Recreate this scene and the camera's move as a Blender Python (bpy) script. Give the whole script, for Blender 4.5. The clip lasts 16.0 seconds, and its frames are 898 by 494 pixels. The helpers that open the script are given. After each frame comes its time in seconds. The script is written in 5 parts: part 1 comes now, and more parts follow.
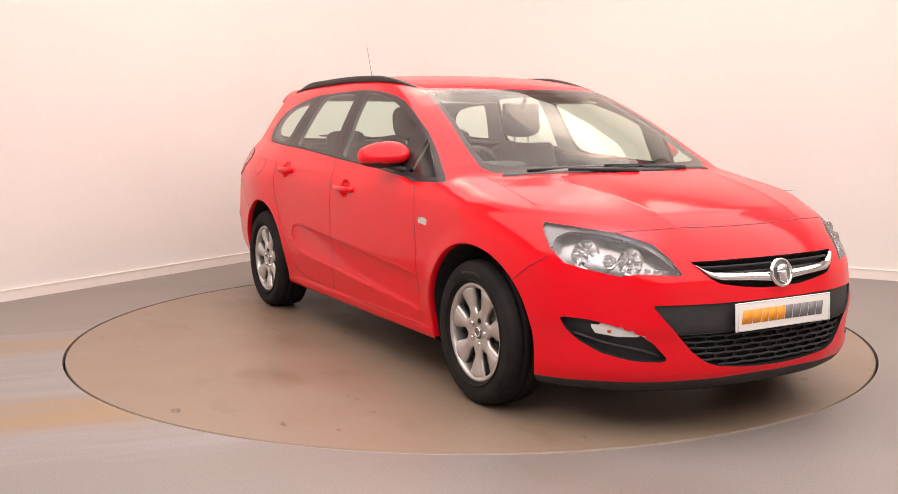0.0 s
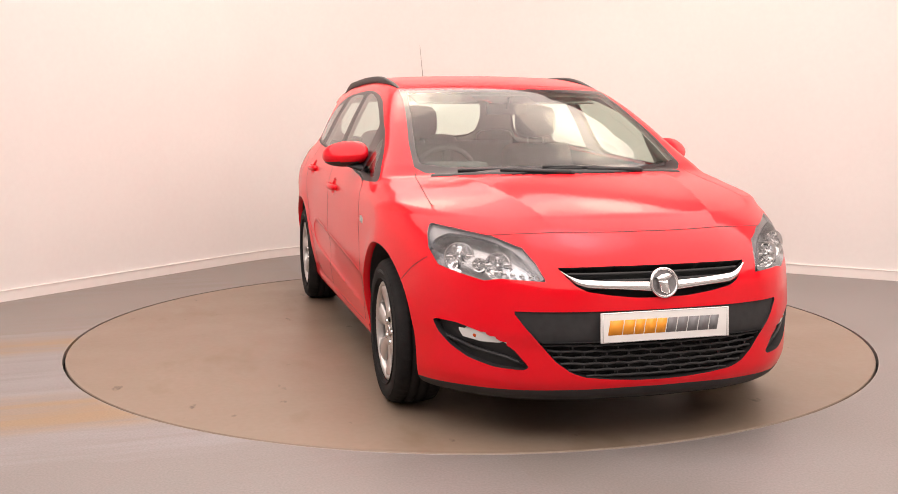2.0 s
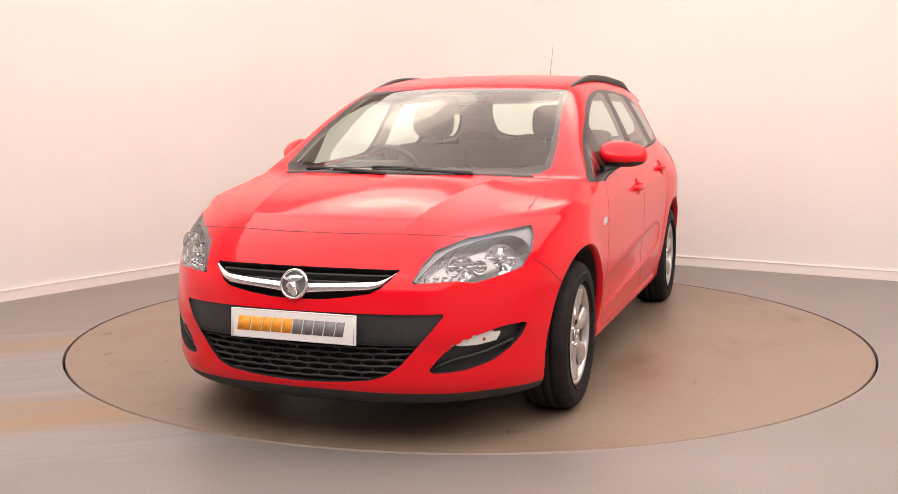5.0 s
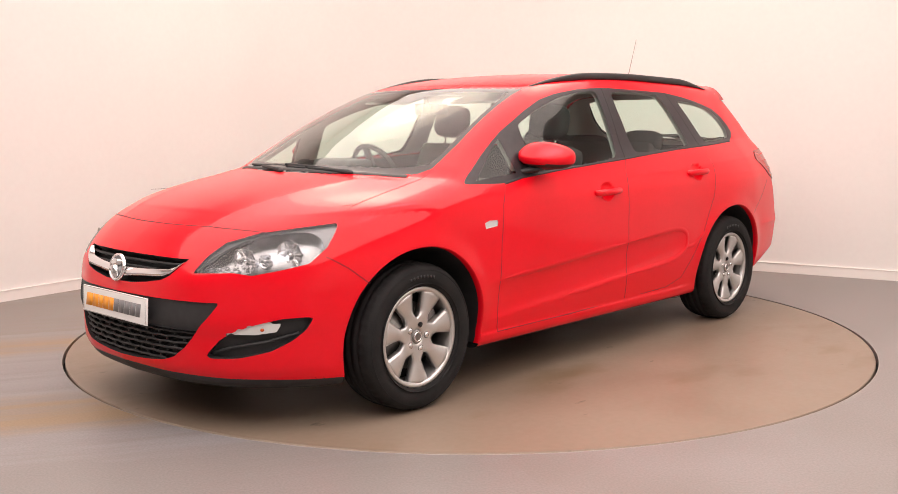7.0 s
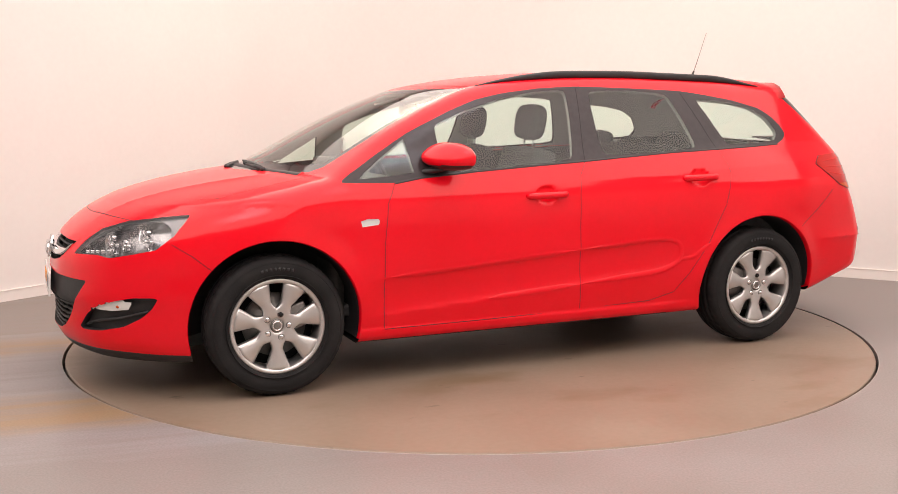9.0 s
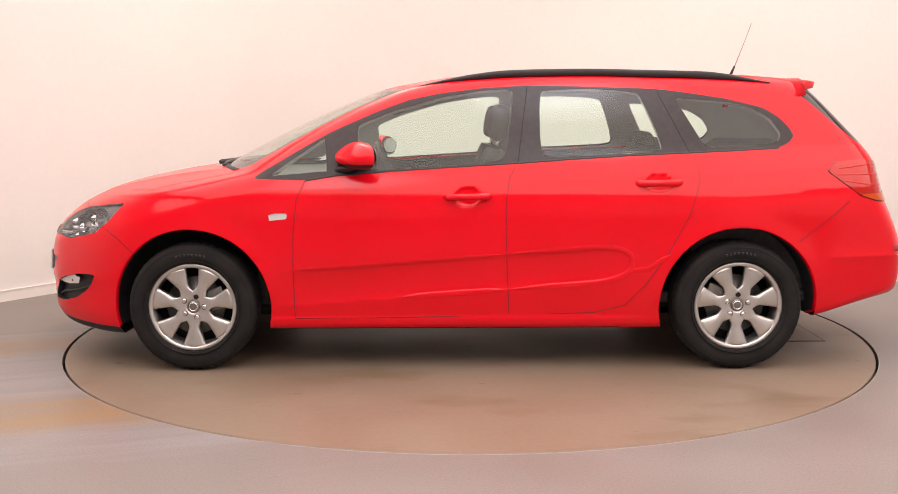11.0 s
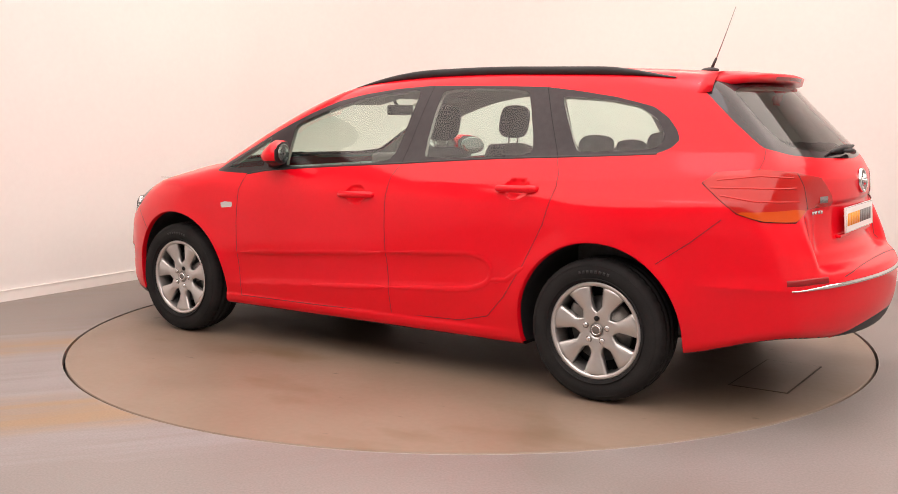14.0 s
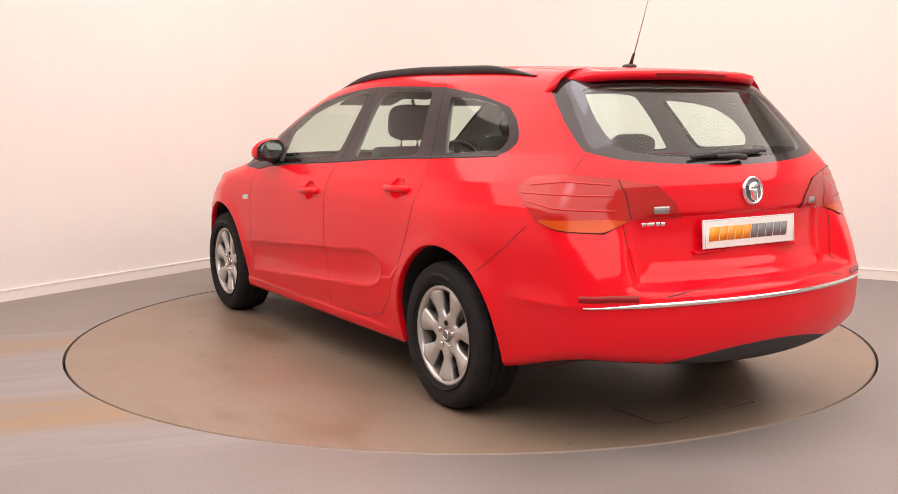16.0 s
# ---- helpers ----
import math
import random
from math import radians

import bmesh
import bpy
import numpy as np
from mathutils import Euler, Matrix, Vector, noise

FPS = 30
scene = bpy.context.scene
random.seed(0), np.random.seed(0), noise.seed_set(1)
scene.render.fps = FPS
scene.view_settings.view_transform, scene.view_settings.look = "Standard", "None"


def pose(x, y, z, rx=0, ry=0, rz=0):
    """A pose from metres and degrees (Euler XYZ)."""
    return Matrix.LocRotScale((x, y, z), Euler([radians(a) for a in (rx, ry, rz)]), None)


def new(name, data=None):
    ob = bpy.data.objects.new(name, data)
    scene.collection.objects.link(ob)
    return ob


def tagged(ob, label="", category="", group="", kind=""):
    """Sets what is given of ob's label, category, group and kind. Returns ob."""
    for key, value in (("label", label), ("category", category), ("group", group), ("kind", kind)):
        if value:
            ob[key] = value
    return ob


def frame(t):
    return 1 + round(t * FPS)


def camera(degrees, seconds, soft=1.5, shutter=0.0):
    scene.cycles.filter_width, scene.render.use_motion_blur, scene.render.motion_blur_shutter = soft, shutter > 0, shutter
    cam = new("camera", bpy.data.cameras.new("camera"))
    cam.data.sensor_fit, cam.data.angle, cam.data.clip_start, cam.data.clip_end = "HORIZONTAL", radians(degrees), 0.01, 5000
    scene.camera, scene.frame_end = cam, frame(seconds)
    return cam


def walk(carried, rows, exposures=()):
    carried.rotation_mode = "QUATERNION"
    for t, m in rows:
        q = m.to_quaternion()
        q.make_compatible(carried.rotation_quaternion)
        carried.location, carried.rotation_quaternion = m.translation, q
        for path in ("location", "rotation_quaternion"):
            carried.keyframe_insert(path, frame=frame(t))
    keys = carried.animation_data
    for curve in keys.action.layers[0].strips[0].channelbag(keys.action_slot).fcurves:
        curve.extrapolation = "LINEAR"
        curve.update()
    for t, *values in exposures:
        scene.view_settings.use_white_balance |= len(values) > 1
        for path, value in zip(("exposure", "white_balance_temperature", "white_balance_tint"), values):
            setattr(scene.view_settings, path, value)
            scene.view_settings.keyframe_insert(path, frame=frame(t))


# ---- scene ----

# ---------------------------------------------------------------- camera
cam = camera(48.08, 16.0, soft=0.75)
EYE = (0.0, -5.855, 1.247)
CAM = pose(*EYE, 90 - 7.397, 0, 1.054) @ pose(0, 0, 0, 0, 0, -0.195)
walk(cam, [(0.0, CAM), (16.0, CAM)])

# the turntable's heading, degrees from the start to the end of the clip
TURN = [(0.0, -59.63), (0.5, -60.88), (1.0, -63.8), (1.5, -68.15), (2.0, -73.9), (2.5, -79.65), (3.0, -85.55),
        (3.5, -91.35), (4.0, -97.3), (4.5, -103.1), (5.0, -108.98), (6.0, -120.6), (7.0, -132.2), (7.5, -138.0),
        (8.0, -143.9), (8.5, -149.65), (9.0, -155.5), (10.0, -167.2), (11.0, -178.8), (11.5, -184.7),
        (12.0, -190.4), (12.5, -196.05), (13.0, -201.9), (13.5, -207.55), (14.0, -213.4), (14.5, -219.1),
        (15.0, -225.0), (15.5, -230.75), (16.0, -236.75)]
AXIS = (-0.031, -0.103)   # where the turntable's axis meets the floor, in the car's space

# ---------------------------------------------------------------- light
world = bpy.data.worlds.new("room_air")
scene.world = world
world.use_nodes = True
world.node_tree.nodes["Background"].inputs[0].default_value = (1.0, 0.95, 0.9, 1)
world.node_tree.nodes["Background"].inputs[1].default_value = 0.02
scene.view_settings.exposure = 0.0


# a wide area lamp stands in for the bright ceiling; round soft lamps under it, also out of view: place, power and
# colour
COOL, WARM = (.86, .88, 1.0), (1.0, .84, .62)
SOFT_LAMPS = [(-.8, 1.5, WARM), (1.3, 1.2, WARM), (.8, -1.6, COOL), (-.9, -3.9, COOL)]


def area_lamp(name, x, y, z, shape, sx, sy, watts, turn, color):
    d = bpy.data.lights.new(name, "AREA")
    d.shape, d.size, d.size_y, d.energy, d.color = shape, sx, sy, watts, color
    ob = new(name, d)
    ob.matrix_world = pose(x, y, z, 0, 0, turn)
    return ob

# ---------------------------------------------------------------- materials
def mat(name, color, rough=0.5, metal=0.0, coat=0.0, spec=0.5, **more):
    m = bpy.data.materials.new(name)
    m.use_nodes = True
    b = m.node_tree.nodes["Principled BSDF"]
    b.inputs["Base Color"].default_value = (*color, 1)
    b.inputs["Roughness"].default_value = rough
    b.inputs["Metallic"].default_value = metal
    b.inputs["Coat Weight"].default_value = coat
    b.inputs["Coat Roughness"].default_value = 0.06
    b.inputs["Specular IOR Level"].default_value = spec
    for key, value in more.items():
        b.inputs[key.replace("_", " ")].default_value = value
    return m


def node(m, kind, **values):
    n = m.node_tree.nodes.new(kind)
    for key, value in values.items():
        if key in n.inputs:
            n.inputs[key].default_value = value
    return n


def link(m, a, out, b, inp):
    m.node_tree.links.new(a.outputs[out], b.inputs[inp])


def grain(m, scale, low, high, rough=None, bump=0.0, detail=6.0, stretch=(1, 1, 1)):
    """Varies a material's colour between two tones by noise at two scales, with fine relief."""
    b = m.node_tree.nodes["Principled BSDF"]
    tc, mp = node(m, "ShaderNodeTexCoord"), node(m, "ShaderNodeMapping")
    mp.inputs["Scale"].default_value = stretch
    link(m, tc, "Object", mp, "Vector")
    big, fine = node(m, "ShaderNodeTexNoise", Scale=scale, Detail=detail), node(m, "ShaderNodeTexNoise", Scale=scale * 23, Detail=3.0)
    for n in (big, fine):
        link(m, mp, "Vector", n, "Vector")
    mix = node(m, "ShaderNodeMix")
    mix.data_type = "FLOAT"
    mix.inputs[0].default_value = 0.35
    link(m, big, "Fac", mix, 2)
    link(m, fine, "Fac", mix, 3)
    ramp = node(m, "ShaderNodeValToRGB")
    ramp.color_ramp.elements[0].position, ramp.color_ramp.elements[1].position = 0.36, 0.64
    ramp.color_ramp.elements[0].color, ramp.color_ramp.elements[1].color = (*low, 1), (*high, 1)
    link(m, mix, 0, ramp, "Fac")
    link(m, ramp, "Color", b, "Base Color")
    if rough:
        rr = node(m, "ShaderNodeMapRange")
        rr.inputs["To Min"].default_value, rr.inputs["To Max"].default_value = rough
        rr.inputs["From Min"].default_value, rr.inputs["From Max"].default_value = 0.35, 0.65
        link(m, big, "Fac", rr, "Value")
        link(m, rr, "Result", b, "Roughness")
    if bump:
        bp = node(m, "ShaderNodeBump", Strength=bump, Distance=0.002)
        link(m, fine, "Fac", bp, "Height")
        link(m, bp, "Normal", b, "Normal")
    return m


PAINT = grain(mat("red_paint", (0.76, 0.003, 0.012), 0.40, 0.0, 0.65, 0.04, Coat_Roughness=.09), 2.5, (0.74, 0.0022, 0.012), (0.78, 0.0028, 0.015))
WALL = grain(mat("white_wall_paint", (0.8, 0.78, 0.75), 0.6), 1.2, (0.745, 0.735, 0.725), (0.775, 0.765, 0.755), bump=0.05)
def floor_material():
    """Speckled floor with a worn drive-on lane: two brown wheel tracks on bleached grey."""
    m = mat("floor_vinyl", (.3, .27, .25), .5)
    b = m.node_tree.nodes["Principled BSDF"]
    tc, sep = node(m, "ShaderNodeTexCoord"), node(m, "ShaderNodeSeparateXYZ")
    turn = node(m, "ShaderNodeVectorRotate")
    turn.rotation_type = "Z_AXIS"
    turn.inputs["Angle"].default_value = radians(-19)
    link(m, tc, "Object", turn, "Vector")
    # wavy edges: the lane's coordinates shifted by noise
    wob = node(m, "ShaderNodeTexNoise", Scale=1.7, Detail=5.0)
    link(m, tc, "Object", wob, "Vector")
    add = node(m, "ShaderNodeVectorMath")
    add.operation = "MULTIPLY_ADD"
    link(m, wob, "Color", add, 0)
    add.inputs[1].default_value, add.inputs[2].default_value = (.0, .34, 0), (0, -.17, 0)
    sh = node(m, "ShaderNodeVectorMath")
    link(m, turn, "Vector", sh, 0)
    link(m, add, "Vector", sh, 1)
    link(m, sh, "Vector", sep, "Vector")
    streak = node(m, "ShaderNodeTexNoise", Scale=1.0, Detail=6.0)
    mp = node(m, "ShaderNodeMapping")
    mp.inputs["Scale"].default_value = (.8, 9, 1)
    link(m, turn, "Vector", mp, "Vector")
    link(m, mp, "Vector", streak, "Vector")
    rng = node(m, "ShaderNodeMapRange")
    for key, value in (("From Min", -2.5), ("From Max", 1.5)):
        rng.inputs[key].default_value = value
    link(m, sep, "Y", rng, "Value")
    ramp = node(m, "ShaderNodeValToRGB")
    plain, pale, brown = (.205, .190, .184, 1), (.242, .230, .236, 1), (.262, .182, .108, 1)
    cr = ramp.color_ramp
    stops = ((.183, plain), (.193, pale), (.275, pale), (.31, brown), (.40, brown), (.46, pale), (.655, pale), (.685, brown), (.74, brown),
             (.79, pale), (.806, pale), (.812, (.205, .180, .160, 1)))
    cr.elements[0].position, cr.elements[0].color = stops[0]
    cr.elements[1].position, cr.elements[1].color = stops[-1]
    for p, c in stops[1:-1]:
        e = cr.elements.new(p)
        e.color = c
    link(m, rng, "Result", ramp, "Fac")
    # only on the drive-on side, and thinned out by streaks
    lane = node(m, "ShaderNodeMath")
    lane.operation = "LESS_THAN"
    link(m, sep, "X", lane, 0)
    lane.inputs[1].default_value = -.6
    thin = node(m, "ShaderNodeMapRange")
    thin.inputs["From Min"].default_value, thin.inputs["From Max"].default_value = .38, .58
    thin.inputs["To Min"].default_value = .25
    link(m, streak, "Fac", thin, "Value")
    both = node(m, "ShaderNodeMath")
    both.operation = "MULTIPLY"
    link(m, lane, "Value", both, 0)
    link(m, thin, "Result", both, 1)
    # speckle
    fine_n, big_n = node(m, "ShaderNodeTexNoise", Scale=110.0, Detail=3.0), node(m, "ShaderNodeTexNoise", Scale=1.1, Detail=5.0)
    for n in (fine_n, big_n):
        link(m, tc, "Object", n, "Vector")
    base = node(m, "ShaderNodeValToRGB")
    base.color_ramp.elements[0].position, base.color_ramp.elements[1].position = .36, .66
    base.color_ramp.elements[0].color, base.color_ramp.elements[1].color = (.190, .172, .160, 1), (.225, .205, .200, 1)
    link(m, big_n, "Fac", base, "Fac")
    mix = node(m, "ShaderNodeMix")
    mix.data_type = "RGBA"
    link(m, both, "Value", mix, 0)
    link(m, base, "Color", mix, 6)
    link(m, ramp, "Color", mix, 7)
    sp = node(m, "ShaderNodeMapRange")
    sp.inputs["From Min"].default_value, sp.inputs["From Max"].default_value = .3, .7
    sp.inputs["To Min"].default_value, sp.inputs["To Max"].default_value = .88, 1.12
    link(m, fine_n, "Fac", sp, "Value")
    mul = node(m, "ShaderNodeVectorMath")
    mul.operation = "SCALE"
    link(m, mix, 2, mul, 0)
    link(m, sp, "Result", mul, "Scale")
    link(m, mul, "Vector", b, "Base Color")
    rr = node(m, "ShaderNodeMapRange")
    rr.inputs["To Min"].default_value, rr.inputs["To Max"].default_value = .34, .52
    link(m, big_n, "Fac", rr, "Value")
    link(m, rr, "Result", b, "Roughness")
    bp = node(m, "ShaderNodeBump", Strength=.12, Distance=.002)
    link(m, fine_n, "Fac", bp, "Height")
    link(m, bp, "Normal", b, "Normal")
    return m


FLOOR = floor_material()
DISC = grain(mat("turntable_vinyl", (0.3, 0.25, 0.2), 0.3), 1.4, (0.208, 0.155, 0.114), (0.238, 0.184, 0.140), (0.36, 0.52), 0.03)
def spots(m, scale, low, high, tone, seed):
    """Small dark stains over a material, where a noise passes a level."""
    b = m.node_tree.nodes["Principled BSDF"]
    old = b.inputs["Base Color"].links[0].from_socket
    tc, mp = node(m, "ShaderNodeTexCoord"), node(m, "ShaderNodeMapping")
    mp.inputs["Location"].default_value = (seed, seed * .7, 0)
    mp.inputs["Scale"].default_value = (1, 1.9, 1)
    n, r, mix = node(m, "ShaderNodeTexNoise", Scale=scale, Detail=4.0), node(m, "ShaderNodeMapRange"), node(m, "ShaderNodeMix")
    link(m, tc, "Object", mp, "Vector")
    link(m, mp, "Vector", n, "Vector")
    r.inputs["From Min"].default_value, r.inputs["From Max"].default_value = low, high
    link(m, n, "Fac", r, "Value")
    mix.data_type = "RGBA"
    link(m, r, "Result", mix, 0)
    m.node_tree.links.new(old, mix.inputs[6])
    mix.inputs[7].default_value = (*tone, 1)
    link(m, mix, 2, b, "Base Color")


spots(DISC, 5.0, .69, .76, (.07, .05, .035), 3.1)
spots(DISC, 1.3, .58, .74, (.165, .115, .070), 8.4)
TRIM = mat("white_trim", (0.8, 0.78, 0.76), 0.4)
BLACK = grain(mat("black_plastic", (0.02, 0.02, 0.022), 0.55), 30, (0.016, 0.016, 0.018), (0.026, 0.026, 0.028), bump=0.1)
RUBBER = grain(mat("tyre_rubber", (0.018, 0.018, 0.018), 0.8, spec=0.2), 8, (0.011, 0.011, 0.012), (0.022, 0.021, 0.021), bump=0.1)
DARK = mat("dark_gap", (0.006, 0.006, 0.007), 0.8)

# ---------------------------------------------------------------- the car's outer form
def curve1(*pts):
    """A smooth monotone curve through (x, y) pairs, as a function of arrays."""
    xs, ys = np.array([p[0] for p in pts], float), np.array([p[1] for p in pts], float)
    order = np.argsort(xs)
    xs, ys = xs[order], ys[order]
    h = np.diff(xs)
    d = np.diff(ys) / h
    m = np.zeros(len(xs))
    m[0], m[-1] = d[0], d[-1]
    for i in range(1, len(xs) - 1):
        if d[i - 1] * d[i] > 0:
            w1, w2 = 2 * h[i] + h[i - 1], h[i] + 2 * h[i - 1]
            m[i] = (w1 + w2) / (w1 / d[i - 1] + w2 / d[i])

    def at(v):
        v = np.clip(v, xs[0], xs[-1])
        i = np.clip(np.searchsorted(xs, v) - 1, 0, len(h) - 1)
        t = (v - xs[i]) / h[i]
        return ((1 + 2 * t) * (1 - t) ** 2 * ys[i] + t * (1 - t) ** 2 * h[i] * m[i]
                + t * t * (3 - 2 * t) * ys[i + 1] + t * t * (t - 1) * h[i] * m[i + 1])
    return at


def smax(a, b, k):
    h = np.maximum(k - np.abs(a - b), 0) / k
    return np.maximum(a, b) + h * h * k / 4


def step(v, a, b):
    t = np.clip((v - a) / (b - a), 0, 1)
    return t * t * (3 - 2 * t)


# half width by height at mid-length, and how plan and greenhouse narrow to both ends
WIDTH = curve1((.10, .80), (.17, .83), (.22, .858), (.28, .868), (.36, .880), (.43, .888), (.49, .893), (.60, .897), (.75, .897),
               (.85, .890), (.93, .868), (1.0, .838), (1.1, .782), (1.25, .708), (1.394, .625), (1.5, .555), (1.6, .48))
PLAN = curve1((-2.45, -.16), (-2.2, -.11), (-2.0, -.065), (-1.8, -.03), (-1.6, -.003), (-1.3, .008), (-.8, 0), (0, 0), (.8, 0),
              (1.3, .006), (1.6, -.005), (1.8, -.03), (2.0, -.08), (2.3, -.2))
CABIN = curve1((-2.2, -.04), (-1.6, -.045), (-1.0, -.01), (-.5, 0), (.3, 0), (1.0, -.02))
NOSE_Z = curve1((.10, 2.10), (.17, 2.165), (.22, 2.218), (.27, 2.243), (.32, 2.248), (.38, 2.249), (.45, 2.260), (.53, 2.252), (.60, 2.242),
                (.66, 2.222), (.70, 2.20), (.75, 2.16), (.80, 2.105), (.85, 2.03))
NOSE_Y = curve1((0, 0), (.26, .020), (.43, .068), (.547, .130), (.7, .285), (.8, .44), (.88, .66), (.95, 1.0))
TAIL_Z = curve1((.1, -2.1), (.2, -2.2), (.25, -2.27), (.33, -2.33), (.45, -2.365), (.56, -2.37), (.60, -2.355), (.63, -2.265),
                (.70, -2.235), (.80, -2.222), (.90, -2.225), (.97, -2.222), (1.03, -2.195), (1.1, -2.138), (1.2, -2.04), (1.3, -1.94),
                (1.38, -1.86), (1.5, -1.73))
TAIL_SIDE = curve1((.1, -2.1), (.2, -2.2), (.25, -2.27), (.33, -2.33), (.45, -2.362), (.56, -2.366), (.65, -2.345), (.75, -2.305), (.85, -2.258),
                   (.95, -2.226), (1.03, -2.195), (1.1, -2.138), (1.2, -2.04), (1.3, -1.94), (1.38, -1.86), (1.5, -1.73))
TOP = curve1((2.45, .56), (2.28, .66), (2.2, .728), (2.1, .797), (2.0, .845), (1.8, .910), (1.6, .953), (1.4, .986), (1.31, .999),
             (1.2, 1.051), (1.0, 1.155), (.8, 1.251), (.6, 1.336), (.40, 1.404), (.2, 1.442), (0, 1.467), (-.3, 1.487), (-.7, 1.493),
             (-1.1, 1.481), (-1.5, 1.460), (-1.9, 1.418), (-2.2, 1.37))
FLOORPAN = curve1((-2.4, .31), (-2.2, .29), (-1.9, .265), (-1.7, .248), (-1.0, .20), (1.0, .20), (1.8, .17), (2.4, .17))


def body(x, y, z):
    """Below nought inside the car's outer form."""
    a = np.abs(y)
    side = a - (WIDTH(z) + PLAN(x) + CABIN(x) * np.clip((z - .9) / .2, 0, 1))
    # the sill stands proud under the doors
    side = side - .007 * step(z, .276, .264) * step(x, -.98, -.70) * step(x, 1.05, .95)
    # the long scoop pressed into the lower doors: sharp along its top, with a rounded rear end
    u, w = (x + .58) / .235, (z - (.478 - .072 * x)) / .088
    r = np.where(u < 0, (np.abs(u) ** 2.6 + np.abs(w) ** 2.6) ** (1 / 2.6), np.abs(w))
    within_scoop = np.maximum(1 - r, 0) * .088
    side = side + .013 * (1 - np.exp(-within_scoop / .030)) * step(x, 1.02, .72)
    # the shoulder crease from the front door to the tail light
    crest = .912 - .046 * x
    side = side - .005 * np.exp(-np.abs(z - crest) / .045) * step(x, .25, -.7)
    # flared wheel arches and the haunch over the rear one
    for ax in (1.3425, -1.3425):
        rad = np.hypot(x - ax, z - .318)
        side = side - .011 * np.exp(-((rad - .385) / .055) ** 2) * step(z, .25, .45)
    side = side - .010 * np.exp(-((x + 1.42) / .30) ** 2 - ((z - .80) / .10) ** 2)
    # hollows behind the door handles
    for hx, hz in ((-.0125, .861), (-.941, .923)):
        side = side + .017 * np.sqrt(np.clip(1 - ((x - hx) / .064) ** 2 - ((z - hz) / .045) ** 2, 0, 1))
    # the edge round the rear bumper, level with its bright strip
    side = side - .010 * np.exp(-np.abs(z - .556) / .030) * step(x, -1.72, -1.95)
    bow = .38 * a * a * step(x, -.8, .3)
    crown = .046 - .004 * step(x, 0, .8) + .02 * step(x, 1.0, 1.3)
    # two creases along the bonnet, from the windscreen's corners towards the grille
    crease = .0075 * np.exp(-np.abs(a - (.335 + .20 * (2.05 - x))) / .055) * step(x, 1.10, 1.45) * step(x, 2.16, 1.95)
    top = (z - TOP(x + bow) - crease + crown * a * a) * .9
    front = (x - NOSE_Z(z) + NOSE_Y(a)) * .8
    flank = step(a, .50, .66)
    rear = (TAIL_Z(z) * (1 - flank) + TAIL_SIDE(z) * flank + .325 * a * a - x) * .9 + .013 * step(a, .50, .45) * step(z, .66, .70) * step(z, .885, .865) * step(x, -1.9, -2.1)
    low = FLOORPAN(x) + .13 * a * a * step(x, -1.65, -2.2) - z
    f = smax(side, top, .075)
    f = smax(f, smax(front, rear, .02), .07)
    return smax(f, low, .04)


def body_grad(p, e=.004):
    g = np.stack([body(*(p + d).T) - body(*(p - d).T) for d in np.eye(3) * e], 1) / (2 * e)
    return g


def onto_body(p, rounds=4):
    for _ in range(rounds):
        g = body_grad(p)
        p = p - np.clip(body(*p.T) / np.maximum((g * g).sum(1), .05), -.03, .03)[:, None] * g
    return p


def body_shell(h=.02):
    """Points, normals and quads of the outer form."""
    half = int(math.ceil(.96 / h)) + 1
    lo, n = np.array([-2.46, -(half - .5) * h, .13]), np.array([int(4.84 / h), 2 * half, int(1.46 / h)])
    ax = [lo[i] + h * np.arange(n[i]) for i in range(3)]
    g = np.meshgrid(*ax, indexing="ij")
    v = body(*[q.ravel() for q in g]).reshape(n)
    s = v < 0
    acc, cnt = np.zeros((*(n - 1), 3)), np.zeros(n - 1)
    crossings = []
    for d in range(3):
        a, b = [slice(None)] * 3, [slice(None)] * 3
        a[d], b[d] = slice(0, -1), slice(1, None)
        va, vb = v[tuple(a)], v[tuple(b)]
        hit = np.argwhere(s[tuple(a)] != s[tuple(b)])
        i = tuple(hit.T)
        t = va[i] / (va[i] - vb[i])
        p = lo + h * hit
        p[:, d] += h * t
        e, f = [k for k in range(3) if k != d]
        cells = []
        for oe, of in ((0, 0), (-1, 0), (-1, -1), (0, -1)):
            c = hit.copy()
            c[:, e] += oe
            c[:, f] += of
            cells.append(c)
            np.add.at(acc, tuple(c.T), p)
            np.add.at(cnt, tuple(c.T), 1)
        flip = s[tuple(a)][i] == (d == 1)
        crossings.append((cells, flip))
    used = np.argwhere(cnt > 0)
    index = -np.ones(n - 1, int)
    index[tuple(used.T)] = np.arange(len(used))
    p = onto_body(acc[tuple(used.T)] / cnt[tuple(used.T)][:, None])
    quads = []
    for cells, flip in crossings:
        q = np.stack([index[tuple(c.T)] for c in cells], 1)
        q[flip] = q[flip][:, ::-1]
        quads.append(q)
    g = body_grad(p)
    return p, g / np.linalg.norm(g, axis=1, keepdims=True), np.concatenate(quads)

